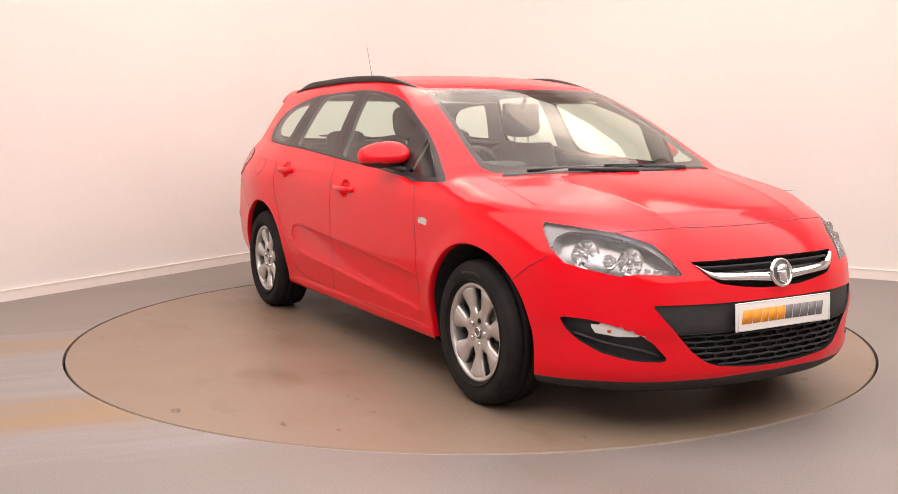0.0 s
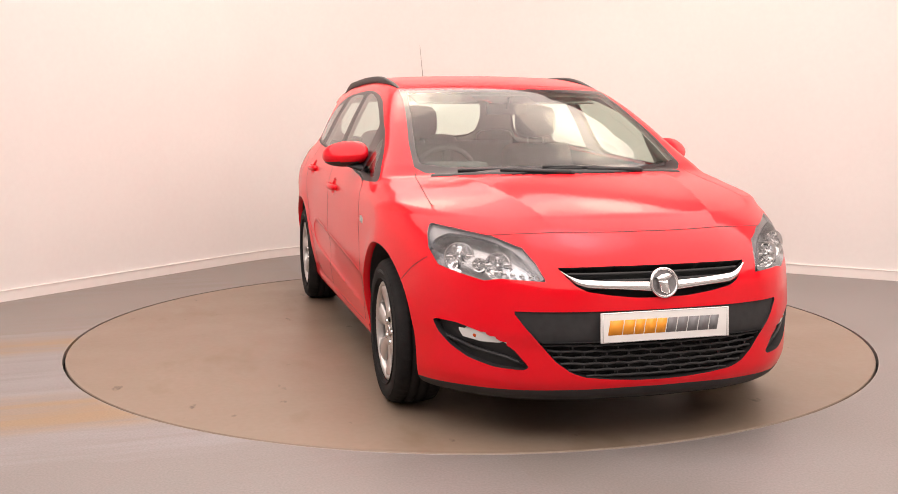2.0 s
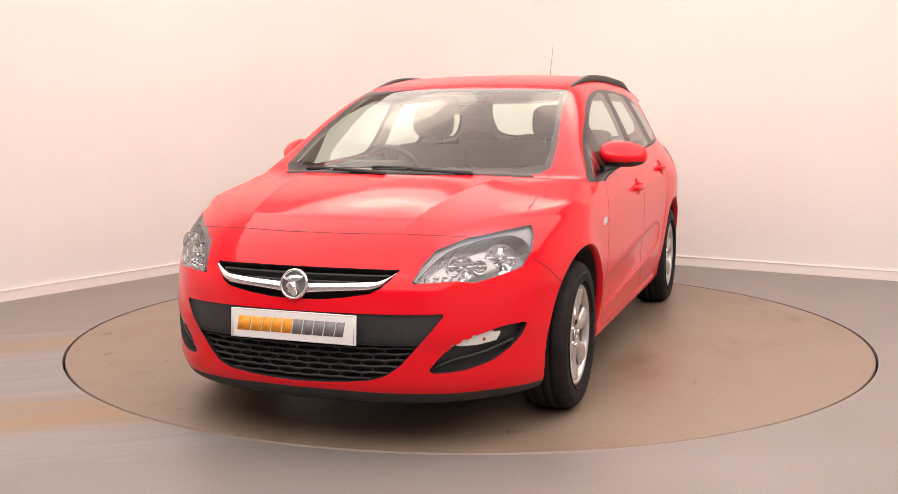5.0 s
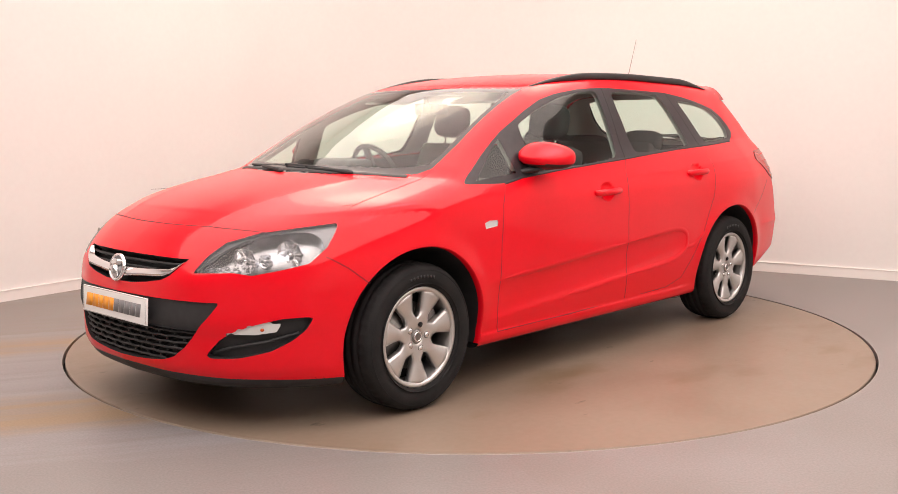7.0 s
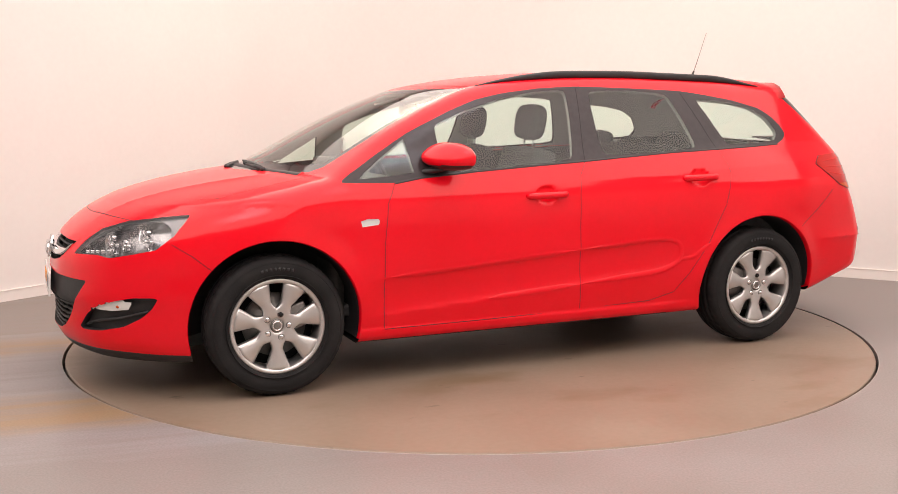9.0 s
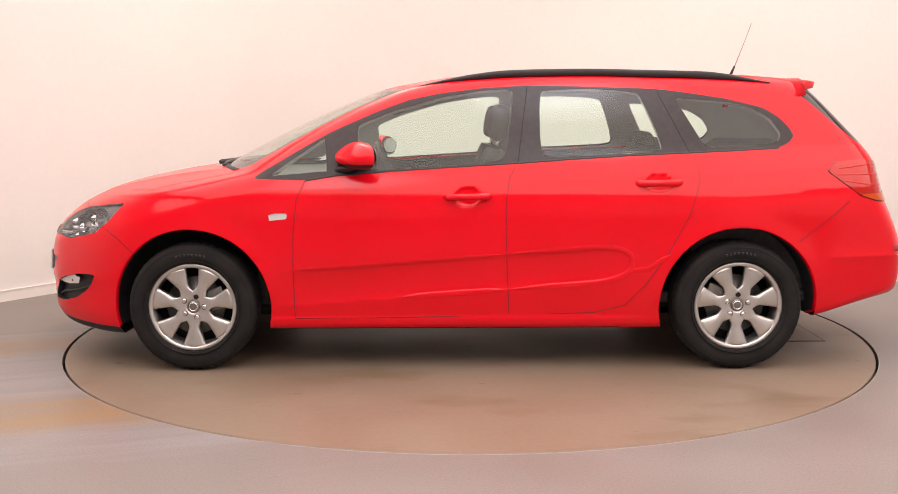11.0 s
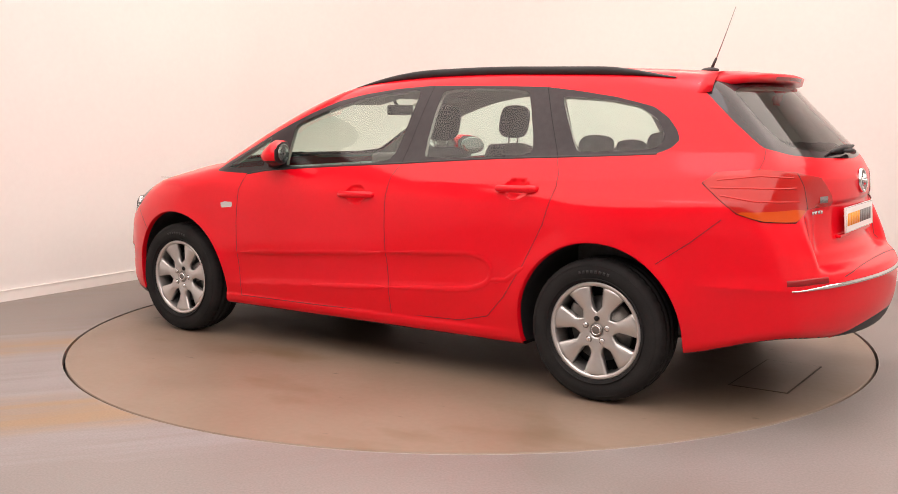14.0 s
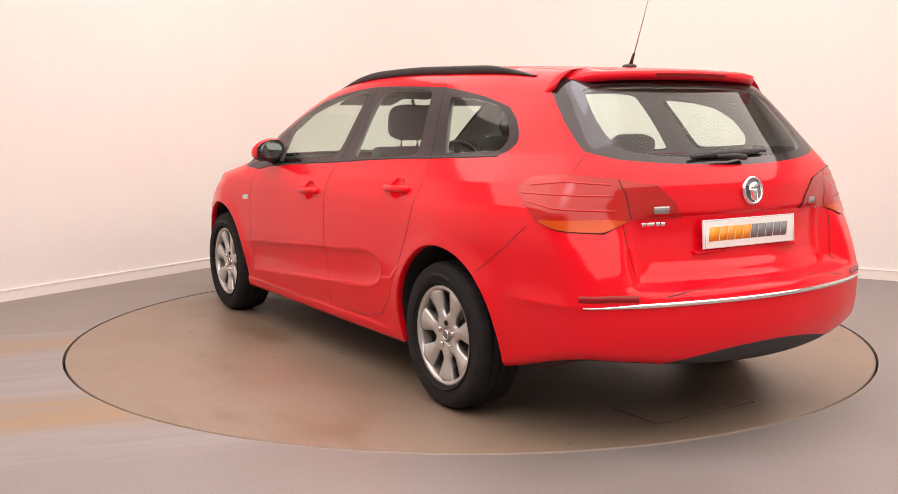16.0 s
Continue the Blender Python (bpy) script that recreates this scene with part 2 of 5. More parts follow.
# ---------------------------------------------------------------- helpers for things
def part(name, bm, material, parent=None, label="", smooth=True):
    me = bpy.data.meshes.new(name)
    bm.to_mesh(me)
    bm.free()
    if smooth:
        me.polygons.foreach_set("use_smooth", [True] * len(me.polygons))
    for m in (material if isinstance(material, (list, tuple)) else [material]):
        me.materials.append(m)
    ob = new(name, me)
    ob.parent = parent
    return tagged(ob, label)


def box(bm, x0, x1, y0, y1, z0, z1, bevel=0.0):
    r = bmesh.ops.create_cube(bm, size=1, matrix=Matrix.Translation(((x0 + x1) / 2, (y0 + y1) / 2, (z0 + z1) / 2))
                              @ Matrix.Diagonal((x1 - x0, y1 - y0, z1 - z0, 1)))
    if bevel:
        es = {e for v in r["verts"] for e in v.link_edges}
        bmesh.ops.bevel(bm, geom=list(es), offset=bevel, segments=2, affect="EDGES", profile=.7)
    return r["verts"]


def spun(bm, outline, steps=64, axis="y", centre=(0, 0, 0), closed=False):
    """A turned form: outline of (radius, along) pairs about an axis through centre."""
    rings = []
    for i in range(steps):
        a = 2 * math.pi * i / steps
        ring = []
        for r, s in outline:
            p = (r * math.cos(a), s, r * math.sin(a)) if axis == "y" else (r * math.cos(a), r * math.sin(a), s)
            ring.append(bm.verts.new(Vector(p) + Vector(centre)))
        rings.append(ring)
    n = len(outline)
    for i in range(steps):
        a, b = rings[i], rings[(i + 1) % steps]
        for j in range(n if closed else n - 1):
            k = (j + 1) % n
            bm.faces.new((a[j], a[k], b[k], b[j]))
    return rings


# ---------------------------------------------------------------- the room
CEIL = 3.3
ROUND = 1.8
CORNER = Vector((-1.045, 4.15))
ALONG_L, ALONG_R = Vector((-.545, -.838)).normalized(), Vector((.871, -.491)).normalized()


def room_outline():
    """The walls' line on the floor, from one end round the soft far corner and behind the camera."""
    pts = [CORNER + ALONG_L * 13.5]
    a, b = CORNER + ALONG_L * ROUND, CORNER + ALONG_R * ROUND
    pts += [a + ALONG_L * .8, a + ALONG_L * .02]
    for i in range(25):
        t = i / 24
        pts.append(a * (1 - t) ** 2 + CORNER * 2 * t * (1 - t) + b * t * t)
    pts += [b + ALONG_R * .02, b + ALONG_R * .8]
    pts.append(CORNER + ALONG_R * 11.0)
    pts.append(CORNER + ALONG_R * 11.0 + ALONG_L * 13.5)
    return pts


def ribbon(bm, line, z0, z1, inner, outer, closed=True):
    """A band along a line on the floor, with thickness; offsets are to the inside of the room."""
    n = len(line)
    rows = []
    for i, p in enumerate(line):
        a, b = line[i - 1], line[(i + 1) % n]
        d1, d2 = (p - a).normalized(), (b - p).normalized()
        n1, n2 = Vector((d1.y, -d1.x)), Vector((d2.y, -d2.x))
        m = (n1 + n2).normalized()
        m = m / max(.3, m.dot(n1))
        rows.append([bm.verts.new((p.x + m.x * o, p.y + m.y * o, z)) for o, z in ((inner, z0), (inner, z1), (outer, z1), (outer, z0))])
    for i in range(n if closed else n - 1):
        a, b = rows[i], rows[(i + 1) % n]
        for j in range(4):
            k = (j + 1) % 4
            bm.faces.new((a[j], b[j], b[k], a[k]))
    bmesh.ops.recalc_face_normals(bm, faces=bm.faces)


LINE = room_outline()
bm = bmesh.new()
ribbon(bm, LINE, -.02, CEIL, 0.0, -.15)
wall = tagged(part("wall", bm, WALL, smooth=False), "plain white painted showroom walls with soft far corner", "wall", kind="structure")
for p in wall.data.polygons:
    p.use_smooth = abs(p.normal.z) < .5
for e in wall.data.edges:
    a, b = (wall.data.vertices[i].co for i in e.vertices)
    e.use_edge_sharp = abs(a.z - b.z) < .01
bm = bmesh.new()
ribbon(bm, LINE, 0.0, .072, .014, 0.0)
tagged(part("baseboard", bm, TRIM, smooth=False), "low white baseboard along the wall", "baseboard", kind="structure")
bm = bmesh.new()
ribbon(bm, LINE, .072, .078, .018, 0.0)
tagged(part("trim", bm, TRIM, smooth=False), "rounded cap strip on the baseboard", "trim", kind="structure")

R_DISC = 2.233
bm = bmesh.new()
spun(bm, [(40, 0), (R_DISC + .012, 0), (R_DISC + .012, -.05)], 192, "z")
floor = tagged(part("floor", bm, FLOOR, smooth=False), "grey-beige speckled showroom floor with worn wheel tracks", "floor", kind="structure")
bm = bmesh.new()
f = [bm.verts.new((c.x, c.y, CEIL)) for c in LINE]
bm.faces.new(f)
r = bmesh.ops.extrude_face_region(bm, geom=bm.faces[:])
for vtx in [g for g in r["geom"] if isinstance(g, bmesh.types.BMVert)]:
    vtx.co.z += .12
bmesh.ops.recalc_face_normals(bm, faces=bm.faces)
tagged(part("ceiling", bm, WALL, smooth=False), "white painted ceiling", "ceiling", kind="structure")

bm = bmesh.new()
spun(bm, [(0.001, 0), (R_DISC - .006, 0), (R_DISC - .002, -.004), (R_DISC - .002, -.05)], 192, "z")
turntable = tagged(part("turntable", bm, DISC, smooth=False), "round brown-grey car turntable flush with the floor", "turntable")
bm = bmesh.new()
spun(bm, [(R_DISC - .01, -.05), (R_DISC + .02, -.05)], 192, "z")
tagged(part("turntable_gap", bm, DARK, smooth=False), "dark gap round the turntable", "gap", kind="structure")


# added wide lamp, out of view, that lights the whole room evenly
area_lamp("ceiling_stand_in", .76, -2.59, CEIL - .03, "RECTANGLE", 9.0, 8.6, 612, -29.4, (1.0, .86, .785))


def soft_lamp(x, y, color):
    """A round soft lamp under the wide ceiling lamp: a wide dim face and a brighter middle."""
    area_lamp("lamp_face", x, y, CEIL - .05, "DISK", 1.5, 1.5, 9, 0, color)
    area_lamp("lamp_middle", x, y, CEIL - .06, "DISK", .8, .8, 4, 0, color)


for lx, ly, tone in SOFT_LAMPS:
    soft_lamp(lx, ly, tone)

# access hatch let into the turntable
# joint round the hatch, drawn in a darker brown than the disc
GAP_BROWN = mat("brown_gap", (.075, .058, .045), .7)
bm = bmesh.new()
box(bm, -1.975, -1.715, -.20, .375, .0005, .0035, .001)
hatch = part("access_hatch", bm, DISC, turntable, "small rectangular access hatch", smooth=False)
for x0, x1, y0, y1 in ((-1.983, -1.975, -.208, .383), (-1.715, -1.707, -.208, .383), (-1.975, -1.715, -.208, -.20), (-1.975, -1.715, .375, .383)):
    bm = bmesh.new()
    box(bm, x0, x1, y0, y1, .0003, .0018)
    part("hatch_gap", bm, GAP_BROWN, turntable, smooth=False)
# pale metal edge of the opening
bm = bmesh.new()
spun(bm, [(R_DISC + .012, .0006), (R_DISC + .014, .0008), (R_DISC + .016, .0)], 192, "z")
tagged(part("floor_edging", bm, mat("worn_edging", (.30, .27, .25), .5), smooth=False), "thin pale edging round the turntable opening", "edging", kind="structure")

# ---------------------------------------------------------------- the car: outlines on its form
# each outline: the direction it is seen from (degrees from the nose), then (across, height) pairs for one side
LINES = {
    "windows": (90, [(-1.036, .948), (-.776, .941), (-.64, .963), (-.344, .986), (-.042, 1.004), (.25, 1.02), (.533, 1.039), (.806, 1.055),
                     (1.112, 1.067), (1.331, 1.076), (1.557, 1.087), (1.611, 1.11), (1.642, 1.144), (1.623, 1.185), (1.576, 1.237),
                     (1.498, 1.287), (1.314, 1.331), (1.127, 1.36), (.962, 1.381), (.625, 1.393), (.316, 1.4), (.091, 1.388),
                     (-.123, 1.361), (-.273, 1.33), (-.434, 1.272), (-.66, 1.173), (-.838, 1.072), (-.991, .981)]),
    "vent_glass": (90, [(-.955, .962), (-.815, 1.060), (-.69, 1.142), (-.672, .984)]),
    "front_glass": (90, [(-.506, .982), (-.523, 1.112), (-.526, 1.205), (-.356, 1.272), (-.115, 1.34), (.094, 1.373), (.251, 1.382),
                         (.2, 1.025), (-.192, .999)]),
    "rear_glass": (90, [(.371, 1.043), (.375, 1.377), (.627, 1.38), (.876, 1.366), (.985, 1.072), (.67, 1.056)]),
    "quarter_glass": (90, [(1.189, 1.086), (1.106, 1.238), (1.051, 1.338), (1.289, 1.318), (1.43, 1.29), (1.525, 1.235), (1.579, 1.156),
                           (1.551, 1.108), (1.381, 1.095)]),
    "front_door": (90, [(-.776, .941), (-.818, .851), (-.837, .674), (-.841, .494), (-.84, .31), (-.837, .262), (-.286, .265), (.216, .273),
                        (.205, .508), (.198, .704), (.202, .857), (.216, .952), (.259, 1.03), (.25, 1.1), (-.7, 1.1)]),
    "rear_door": (90, [(.216, .273), (.633, .285), (.786, .322), (.882, .424), (.99, .581), (1.091, .771), (1.141, .94), (1.137, .991),
                       (1.107, 1.07), (1.0, 1.1), (.25, 1.1), (.259, 1.03), (.216, .952), (.202, .857), (.198, .704), (.205, .508)]),
    "tail_lamp": (129, [(.874, .973), (.933, 1.016), (1.086, 1.029), (1.26, 1.012), (1.401, .984), (1.468, .911), (1.48, .865), (1.311, .862),
                        (1.228, .816), (1.065, .828), (.978, .857), (.927, .906)]),
    "tail_inner": (129, [(1.262, 1.03), (1.293, .955), (1.313, .84), (1.6, .84), (1.6, 1.03)]),
    "tail_amber": (129, [(.95, .862), (1.236, .866), (1.30, .858), (1.228, .80), (1.065, .80)]),
    "rear_window": (150, [(.335, 1.40), (.339, 1.348), (.355, 1.28), (.373, 1.219), (.405, 1.15), (.428, 1.112), (.558, 1.082), (.73, 1.067), (.955, 1.057),
                          (1.3, 1.05), (1.3, 1.40)]),
    "rear_clear": (150, [(.455, 1.375), (.47, 1.30), (.495, 1.22), (.545, 1.14), (.60, 1.112), (.66, 1.102), (.80, 1.088), (1.3, 1.076), (1.3, 1.375)]),
    "head_lamp": (30, [(-.188, .825), (-.301, .813), (-.475, .79), (-.598, .754), (-.659, .702), (-.705, .641), (-.625, .644), (-.533, .647),
                       (-.465, .636), (-.353, .656), (-.261, .677), (-.206, .736), (-.189, .789)]),
    "head_bowl": (30, [(-.214, .69), (-.222, .765), (-.285, .795), (-.36, .790), (-.46, .777), (-.55, .750), (-.62, .708), (-.668, .668), (-.74, .60),
                       (-.60, .59), (-.465, .58), (-.30, .60)]),
    "grille": (0, [(.385, .69), (.191, .693), (-.1, .694), (-.1, .577), (.1, .580), (.2, .591), (.293, .607), (.33, .626), (.36, .657)]),
    "intake": (0, [(.551, .531), (.292, .535), (-.1, .536), (-.1, .266), (.1, .268), (.2, .275), (.296, .286), (.349, .303), (.403, .344), (.456, .406),
                   (.511, .472)]),
    "intake_mesh": (0, [(.60, .412), (.3, .420), (-.1, .424), (-.1, .2), (.6, .2)]),
    "fog_pocket": (30, [(-.239, .47), (-.352, .467), (-.45, .445), (-.531, .419), (-.59, .384), (-.647, .322), (-.628, .309), (-.513, .312),
                        (-.399, .336), (-.318, .377), (-.267, .421)]),
    "fog_lamp": (30, [(-.352, .447), (-.464, .446), (-.52, .428), (-.561, .406), (-.453, .402), (-.374, .412)]),
    "windscreen": (0, [(.674, 1.014), (.655, 1.122), (.62, 1.227), (.582, 1.344), (.575, 1.384), (.265, 1.388), (-.1, 1.389), (-.1, .990),
                       (.522, .987), (.637, .990)]),
    "screen_clear": (0, [(.643, 1.03), (.636, 1.093), (.612, 1.184), (.577, 1.287), (.545, 1.366), (.263, 1.372), (-.1, 1.373), (-.1, 1.021),
                         (.528, 1.016)]),
    "side_repeater": (90, [(-.955, .775), (-.925, .784), (-.863, .783), (-.867, .756), (-.949, .748)]),
}
AXLES = (1.3425, -1.3425)
HUB = .318
ARCH = .392


def flat(p, angle):
    a = radians(angle)
    return np.stack([-p[:, 0] * math.sin(a) + np.abs(p[:, 1]) * math.cos(a), p[:, 2]], 1)


def outline(name):
    if name.startswith("arch"):
        x = AXLES[0] if name == "arch_front" else AXLES[1]
        t = np.linspace(0, 2 * math.pi, 73)[:-1]
        return 90, np.stack([-x + ARCH * np.cos(t), HUB + ARCH * np.sin(t)], 1)
    a, pts = LINES[name]
    p = np.array(pts, float)
    if name in ("windows", "quarter_glass", "rear_window", "rear_clear", "tail_lamp", "fog_pocket", "head_bowl", "front_glass", "rear_glass"):
        # corners eased a little
        for k in ((.22, .25) if name in ("rear_clear", "head_bowl") else (.10, .25)):
            nxt = np.roll(p, -1, 0)
            p = np.stack([p * (1 - k) + nxt * k, p * k + nxt * (1 - k)], 1).reshape(-1, 2)
    return a, p


def inside(q, poly):
    n = len(poly)
    res = np.zeros(len(q), bool)
    for i in range(n):
        (x0, y0), (x1, y1) = poly[i], poly[(i + 1) % n]
        if y0 == y1:
            continue
        cross = ((q[:, 1] >= min(y0, y1)) & (q[:, 1] < max(y0, y1)))
        res ^= cross & (q[:, 0] < x0 + (q[:, 1] - y0) * (x1 - x0) / (y1 - y0))
    return res


def nearest(q, poly):
    best, place = np.full(len(q), 9.0), q.copy()
    for i in range(len(poly)):
        a, b = poly[i], poly[(i + 1) % len(poly)]
        d = b - a
        t = np.clip(((q - a) @ d) / max(d @ d, 1e-9), 0, 1)
        c = a + t[:, None] * d
        r = np.hypot(*(q - c).T)
        k = r < best
        best[k], place[k] = r[k], c[k]
    return best, place


def faces_way(p, n, angle):
    """Which points lie on the side of the car that is seen from that direction."""
    a = radians(angle)
    return n[:, 0] * math.cos(a) + np.abs(n[:, 1]) * math.copysign(1, math.sin(a) + 1e-9) * abs(math.sin(a)) > (.12 if angle != 90 else .25)


GRID = .0142


def settle(idx, angle, poly, reach):
    """Moves points of the form near an outline onto it."""
    for k in range(3):
        q = flat(SP[idx], angle)
        dist, near = nearest(q, poly)
        if k == 0:
            keep = dist < GRID * reach
            idx, near, q = idx[keep], near[keep], q[keep]
        d = near - q
        a, sgn = radians(angle), np.sign(SP[idx, 1])
        SP[idx] += np.stack([-math.sin(a) * d[:, 0], sgn * math.cos(a) * d[:, 0], d[:, 1]], 1)
        SP[idx] = onto_body(SP[idx], 1)
    fixed[idx] = True


SP, SN, SQ = body_shell(GRID)
fixed = np.zeros(len(SP), bool)
for name in ("windows", "arch_front", "arch_rear", "windscreen", "rear_window", "head_lamp", "tail_lamp", "intake", "grille", "fog_pocket",
             "front_glass", "rear_glass", "quarter_glass", "vent_glass", "screen_clear", "rear_clear", "fog_lamp", "head_bowl",
             "tail_inner", "tail_amber", "intake_mesh", "side_repeater"):
    angle, poly = outline(name)
    ok = faces_way(SP, SN, angle) & ~fixed
    if angle in (0, 30):
        ok &= SP[:, 0] > (0.1 if "screen" in name else 1.3)
    if angle in (129, 150):
        ok &= SP[:, 0] < -1.4
    if angle == 90:
        ok &= np.abs(SP[:, 1]) > .5
    settle(np.flatnonzero(ok), angle, poly, .5)
    ins = inside(flat(SP[SQ].mean(1), angle), poly)
    mixed = np.zeros(len(SP), bool)
    mixed[SQ[ins].ravel()] = True
    other = np.zeros(len(SP), bool)
    other[SQ[~ins].ravel()] = True
    settle(np.flatnonzero(mixed & other & ok & ~fixed), angle, poly, 1.3)
# straight-running edges of the black lower lip and valance, and of the bumpers
for test, level in ((SP[:, 0] > 1.6, .240 - .045 * SP[:, 1] ** 2), ((SP[:, 0] < -1.75) & (np.abs(SP[:, 1]) < .68), .385 - .26 * SP[:, 1] ** 2)):
    idx = np.flatnonzero(test & (np.abs(SP[:, 2] - level) < GRID * .62) & ~fixed & (SN[:, 2] > -.9))
    for _ in range(3):
        SP[idx, 2] = level[idx]
        SP[idx] = onto_body(SP[idx], 1)
    SP[idx, 2] = level[idx]
SN = body_grad(SP)
SN /= np.linalg.norm(SN, axis=1, keepdims=True)
FC, FN = SP[SQ].mean(1), SN[SQ].mean(1)
FY = np.abs(FC[:, 1])


def within(name):
    angle, poly = outline(name)
    m = inside(flat(FC, angle), poly) & faces_way(FC, FN, angle)
    if angle in (0, 30):
        m &= FC[:, 0] > (0.1 if "screen" in name else 1.3)
    if angle in (129, 150):
        m &= FC[:, 0] < -1.4
    if angle == 90:
        m &= FY > .5
    return m


X, Z = FC[:, 0], FC[:, 2]
XE = X + .38 * FY ** 2
SEAM_Y = .70 + .14 * (X - 1.15)
# which panel each face of the form belongs to: later rows win
ZONE = np.full(len(FC), "side_panel", dtype=object)
ZONE[(Z > 1.30) & (FN[:, 2] > .62)] = "roof"
ZONE[(ZONE == "side_panel") & (X > -1.12) & (Z > .97)] = "roof_pillar"
ZONE[(X > .84) & (Z < 1.0) & (FY > .5)] = "front_wing"
ZONE[(Z < .262) & (np.abs(X) < 1.1)] = "sill"
ZONE[within("front_door")] = "front_door"
ZONE[within("rear_door")] = "rear_door"
ZONE[(X > 1.05) & (XE < 2.07) & (FY < SEAM_Y) & (FN[:, 2] > .3)] = "bonnet"
ZONE[(XE >= 2.07) | ((X > 1.62) & (Z < .707) & (X > 1.62 + np.maximum(Z - .58, 0) * 1.3))] = "front_bumper"
ZONE[(X < -1.62) & (Z < .64 + np.clip(-X - 1.623, 0, .27) * .75) & (Z < .84)] = "rear_bumper"
ZONE[(X < -1.66) & (FY < .60 - np.clip(.8 - Z, 0, .1) * .2) & (Z > .605) & (FN[:, 0] < -.25)] = "tailgate"
ZONE[(X > 1.6) & (Z < .240 - .045 * FY ** 2)] = "front_lip"
ZONE[(X < -1.75) & (Z < .385 - .26 * FY ** 2) & (FY < .66)] = "rear_valance"
ZONE[FN[:, 2] < -.88] = "underbody"
for name in ("windows", "vent_glass", "front_glass", "rear_glass", "quarter_glass", "windscreen", "screen_clear", "rear_window", "rear_clear",
             "head_lamp", "head_bowl", "grille", "intake", "side_repeater", "fog_pocket", "fog_lamp", "tail_lamp"):
    ZONE[within(name)] = name
ZONE[(ZONE == "head_bowl") & ~within("head_lamp")] = "front_bumper"
ZONE[(ZONE == "intake") & within("intake_mesh")] = "intake_mesh"
ZONE[(ZONE == "tail_lamp") & within("tail_amber")] = "tail_amber"
ZONE[(ZONE == "tail_lamp") & within("tail_inner")] = "tail_inner"
ZONE[(np.hypot(X - AXLES[0], Z - HUB) < ARCH) & (FY > .45)] = "none"
ZONE[(np.hypot(X - AXLES[1], Z - HUB) < ARCH) & (FY > .45)] = "none"


def tidy_scraps(zones, least=150):
    """Gives small cut-off pieces of a panel to the panel that surrounds them."""
    owner = np.full(len(SP), -1)
    names = sorted(set(ZONE))
    code = np.array([names.index(z) for z in ZONE])
    for zone in zones:
        k = names.index(zone)
        for side in (1, -1):
            f = np.flatnonzero((code == k) & (FC[:, 1] * side > 0))
            tag = np.arange(len(SP))
            while True:
                low = tag[SQ[f]].min(1)
                before = tag.copy()
                np.minimum.at(tag, SQ[f].ravel(), np.repeat(low, 4))
                if (tag == before).all():
                    break
            root = tag[SQ[f][:, 0]]
            for r, c in zip(*np.unique(root, return_counts=True)):
                if c < least:
                    mine = f[root == r]
                    touch = np.isin(SQ, SQ[mine].ravel()).any(1)
                    touch[mine] = False
                    near = code[touch & np.isin(code, [names.index(z) for z in PANELS if z in names])]
                    near = near[near != k]
                    if len(near):
                        code[mine] = np.bincount(near).argmax()
    ZONE[:] = [names[c] for c in code]


PANELS = ("roof", "side_panel", "roof_pillar", "front_wing", "front_door", "rear_door", "sill", "bonnet", "front_bumper", "rear_bumper", "tailgate",
          "front_lip", "rear_valance")
tidy_scraps(PANELS)

# ---------------------------------------------------------------- the car's materials
def glass(name, tint, gloss=1.0):
    """A thin pane: clear with a tint, and a mirror at grazing angles."""
    m = bpy.data.materials.new(name)
    m.use_nodes = True
    nt = m.node_tree
    nt.nodes.clear()
    out, mix = nt.nodes.new("ShaderNodeOutputMaterial"), nt.nodes.new("ShaderNodeMixShader")
    clear, shine, lw = nt.nodes.new("ShaderNodeBsdfTransparent"), nt.nodes.new("ShaderNodeBsdfGlossy"), nt.nodes.new("ShaderNodeLayerWeight")
    lw.inputs["Blend"].default_value = .5
    power, scale = nt.nodes.new("ShaderNodeMath"), nt.nodes.new("ShaderNodeMath")
    power.operation, scale.operation = "POWER", "MULTIPLY_ADD"
    power.inputs[1].default_value = 5.0
    scale.inputs[1].default_value, scale.inputs[2].default_value = .9, .05
    nt.links.new(lw.outputs["Facing"], power.inputs[0])
    nt.links.new(power.outputs[0], scale.inputs[0])
    clear.inputs["Color"].default_value = (*tint, 1)
    shine.inputs["Roughness"].default_value = .015
    shine.inputs["Color"].default_value = (gloss, gloss, gloss, 1)
    nt.links.new(scale.outputs[0], mix.inputs[0])
    nt.links.new(clear.outputs[0], mix.inputs[1])
    nt.links.new(shine.outputs[0], mix.inputs[2])
    nt.links.new(mix.outputs[0], out.inputs[0])
    return m


GLASS = glass("window_glass", (.82, .945, .89))
SCREEN = glass("windscreen_glass", (.85, .95, .88))
LENS = glass("clear_lens", (.95, .96, .97), .55)
# darkened red paints the shade between body panels onto the seam strips
SEAM = mat("seam_shade", (.055, .004, .007), .7)
GLOSS_BLACK = grain(mat("black_window_trim", (.03, .026, .028), .3, spec=.3), 30, (.026, .022, .025), (.036, .031, .034))
BLACK_GLASS = mat("black_glass_border", (.022, .020, .022), .05, spec=.6)
CHROME = mat("chrome", (.82, .82, .83), .08, 1.0)
ALLOY = grain(mat("silver_alloy", (.58, .57, .56), .30, .75), 14, (.55, .54, .53), (.61, .60, .59))
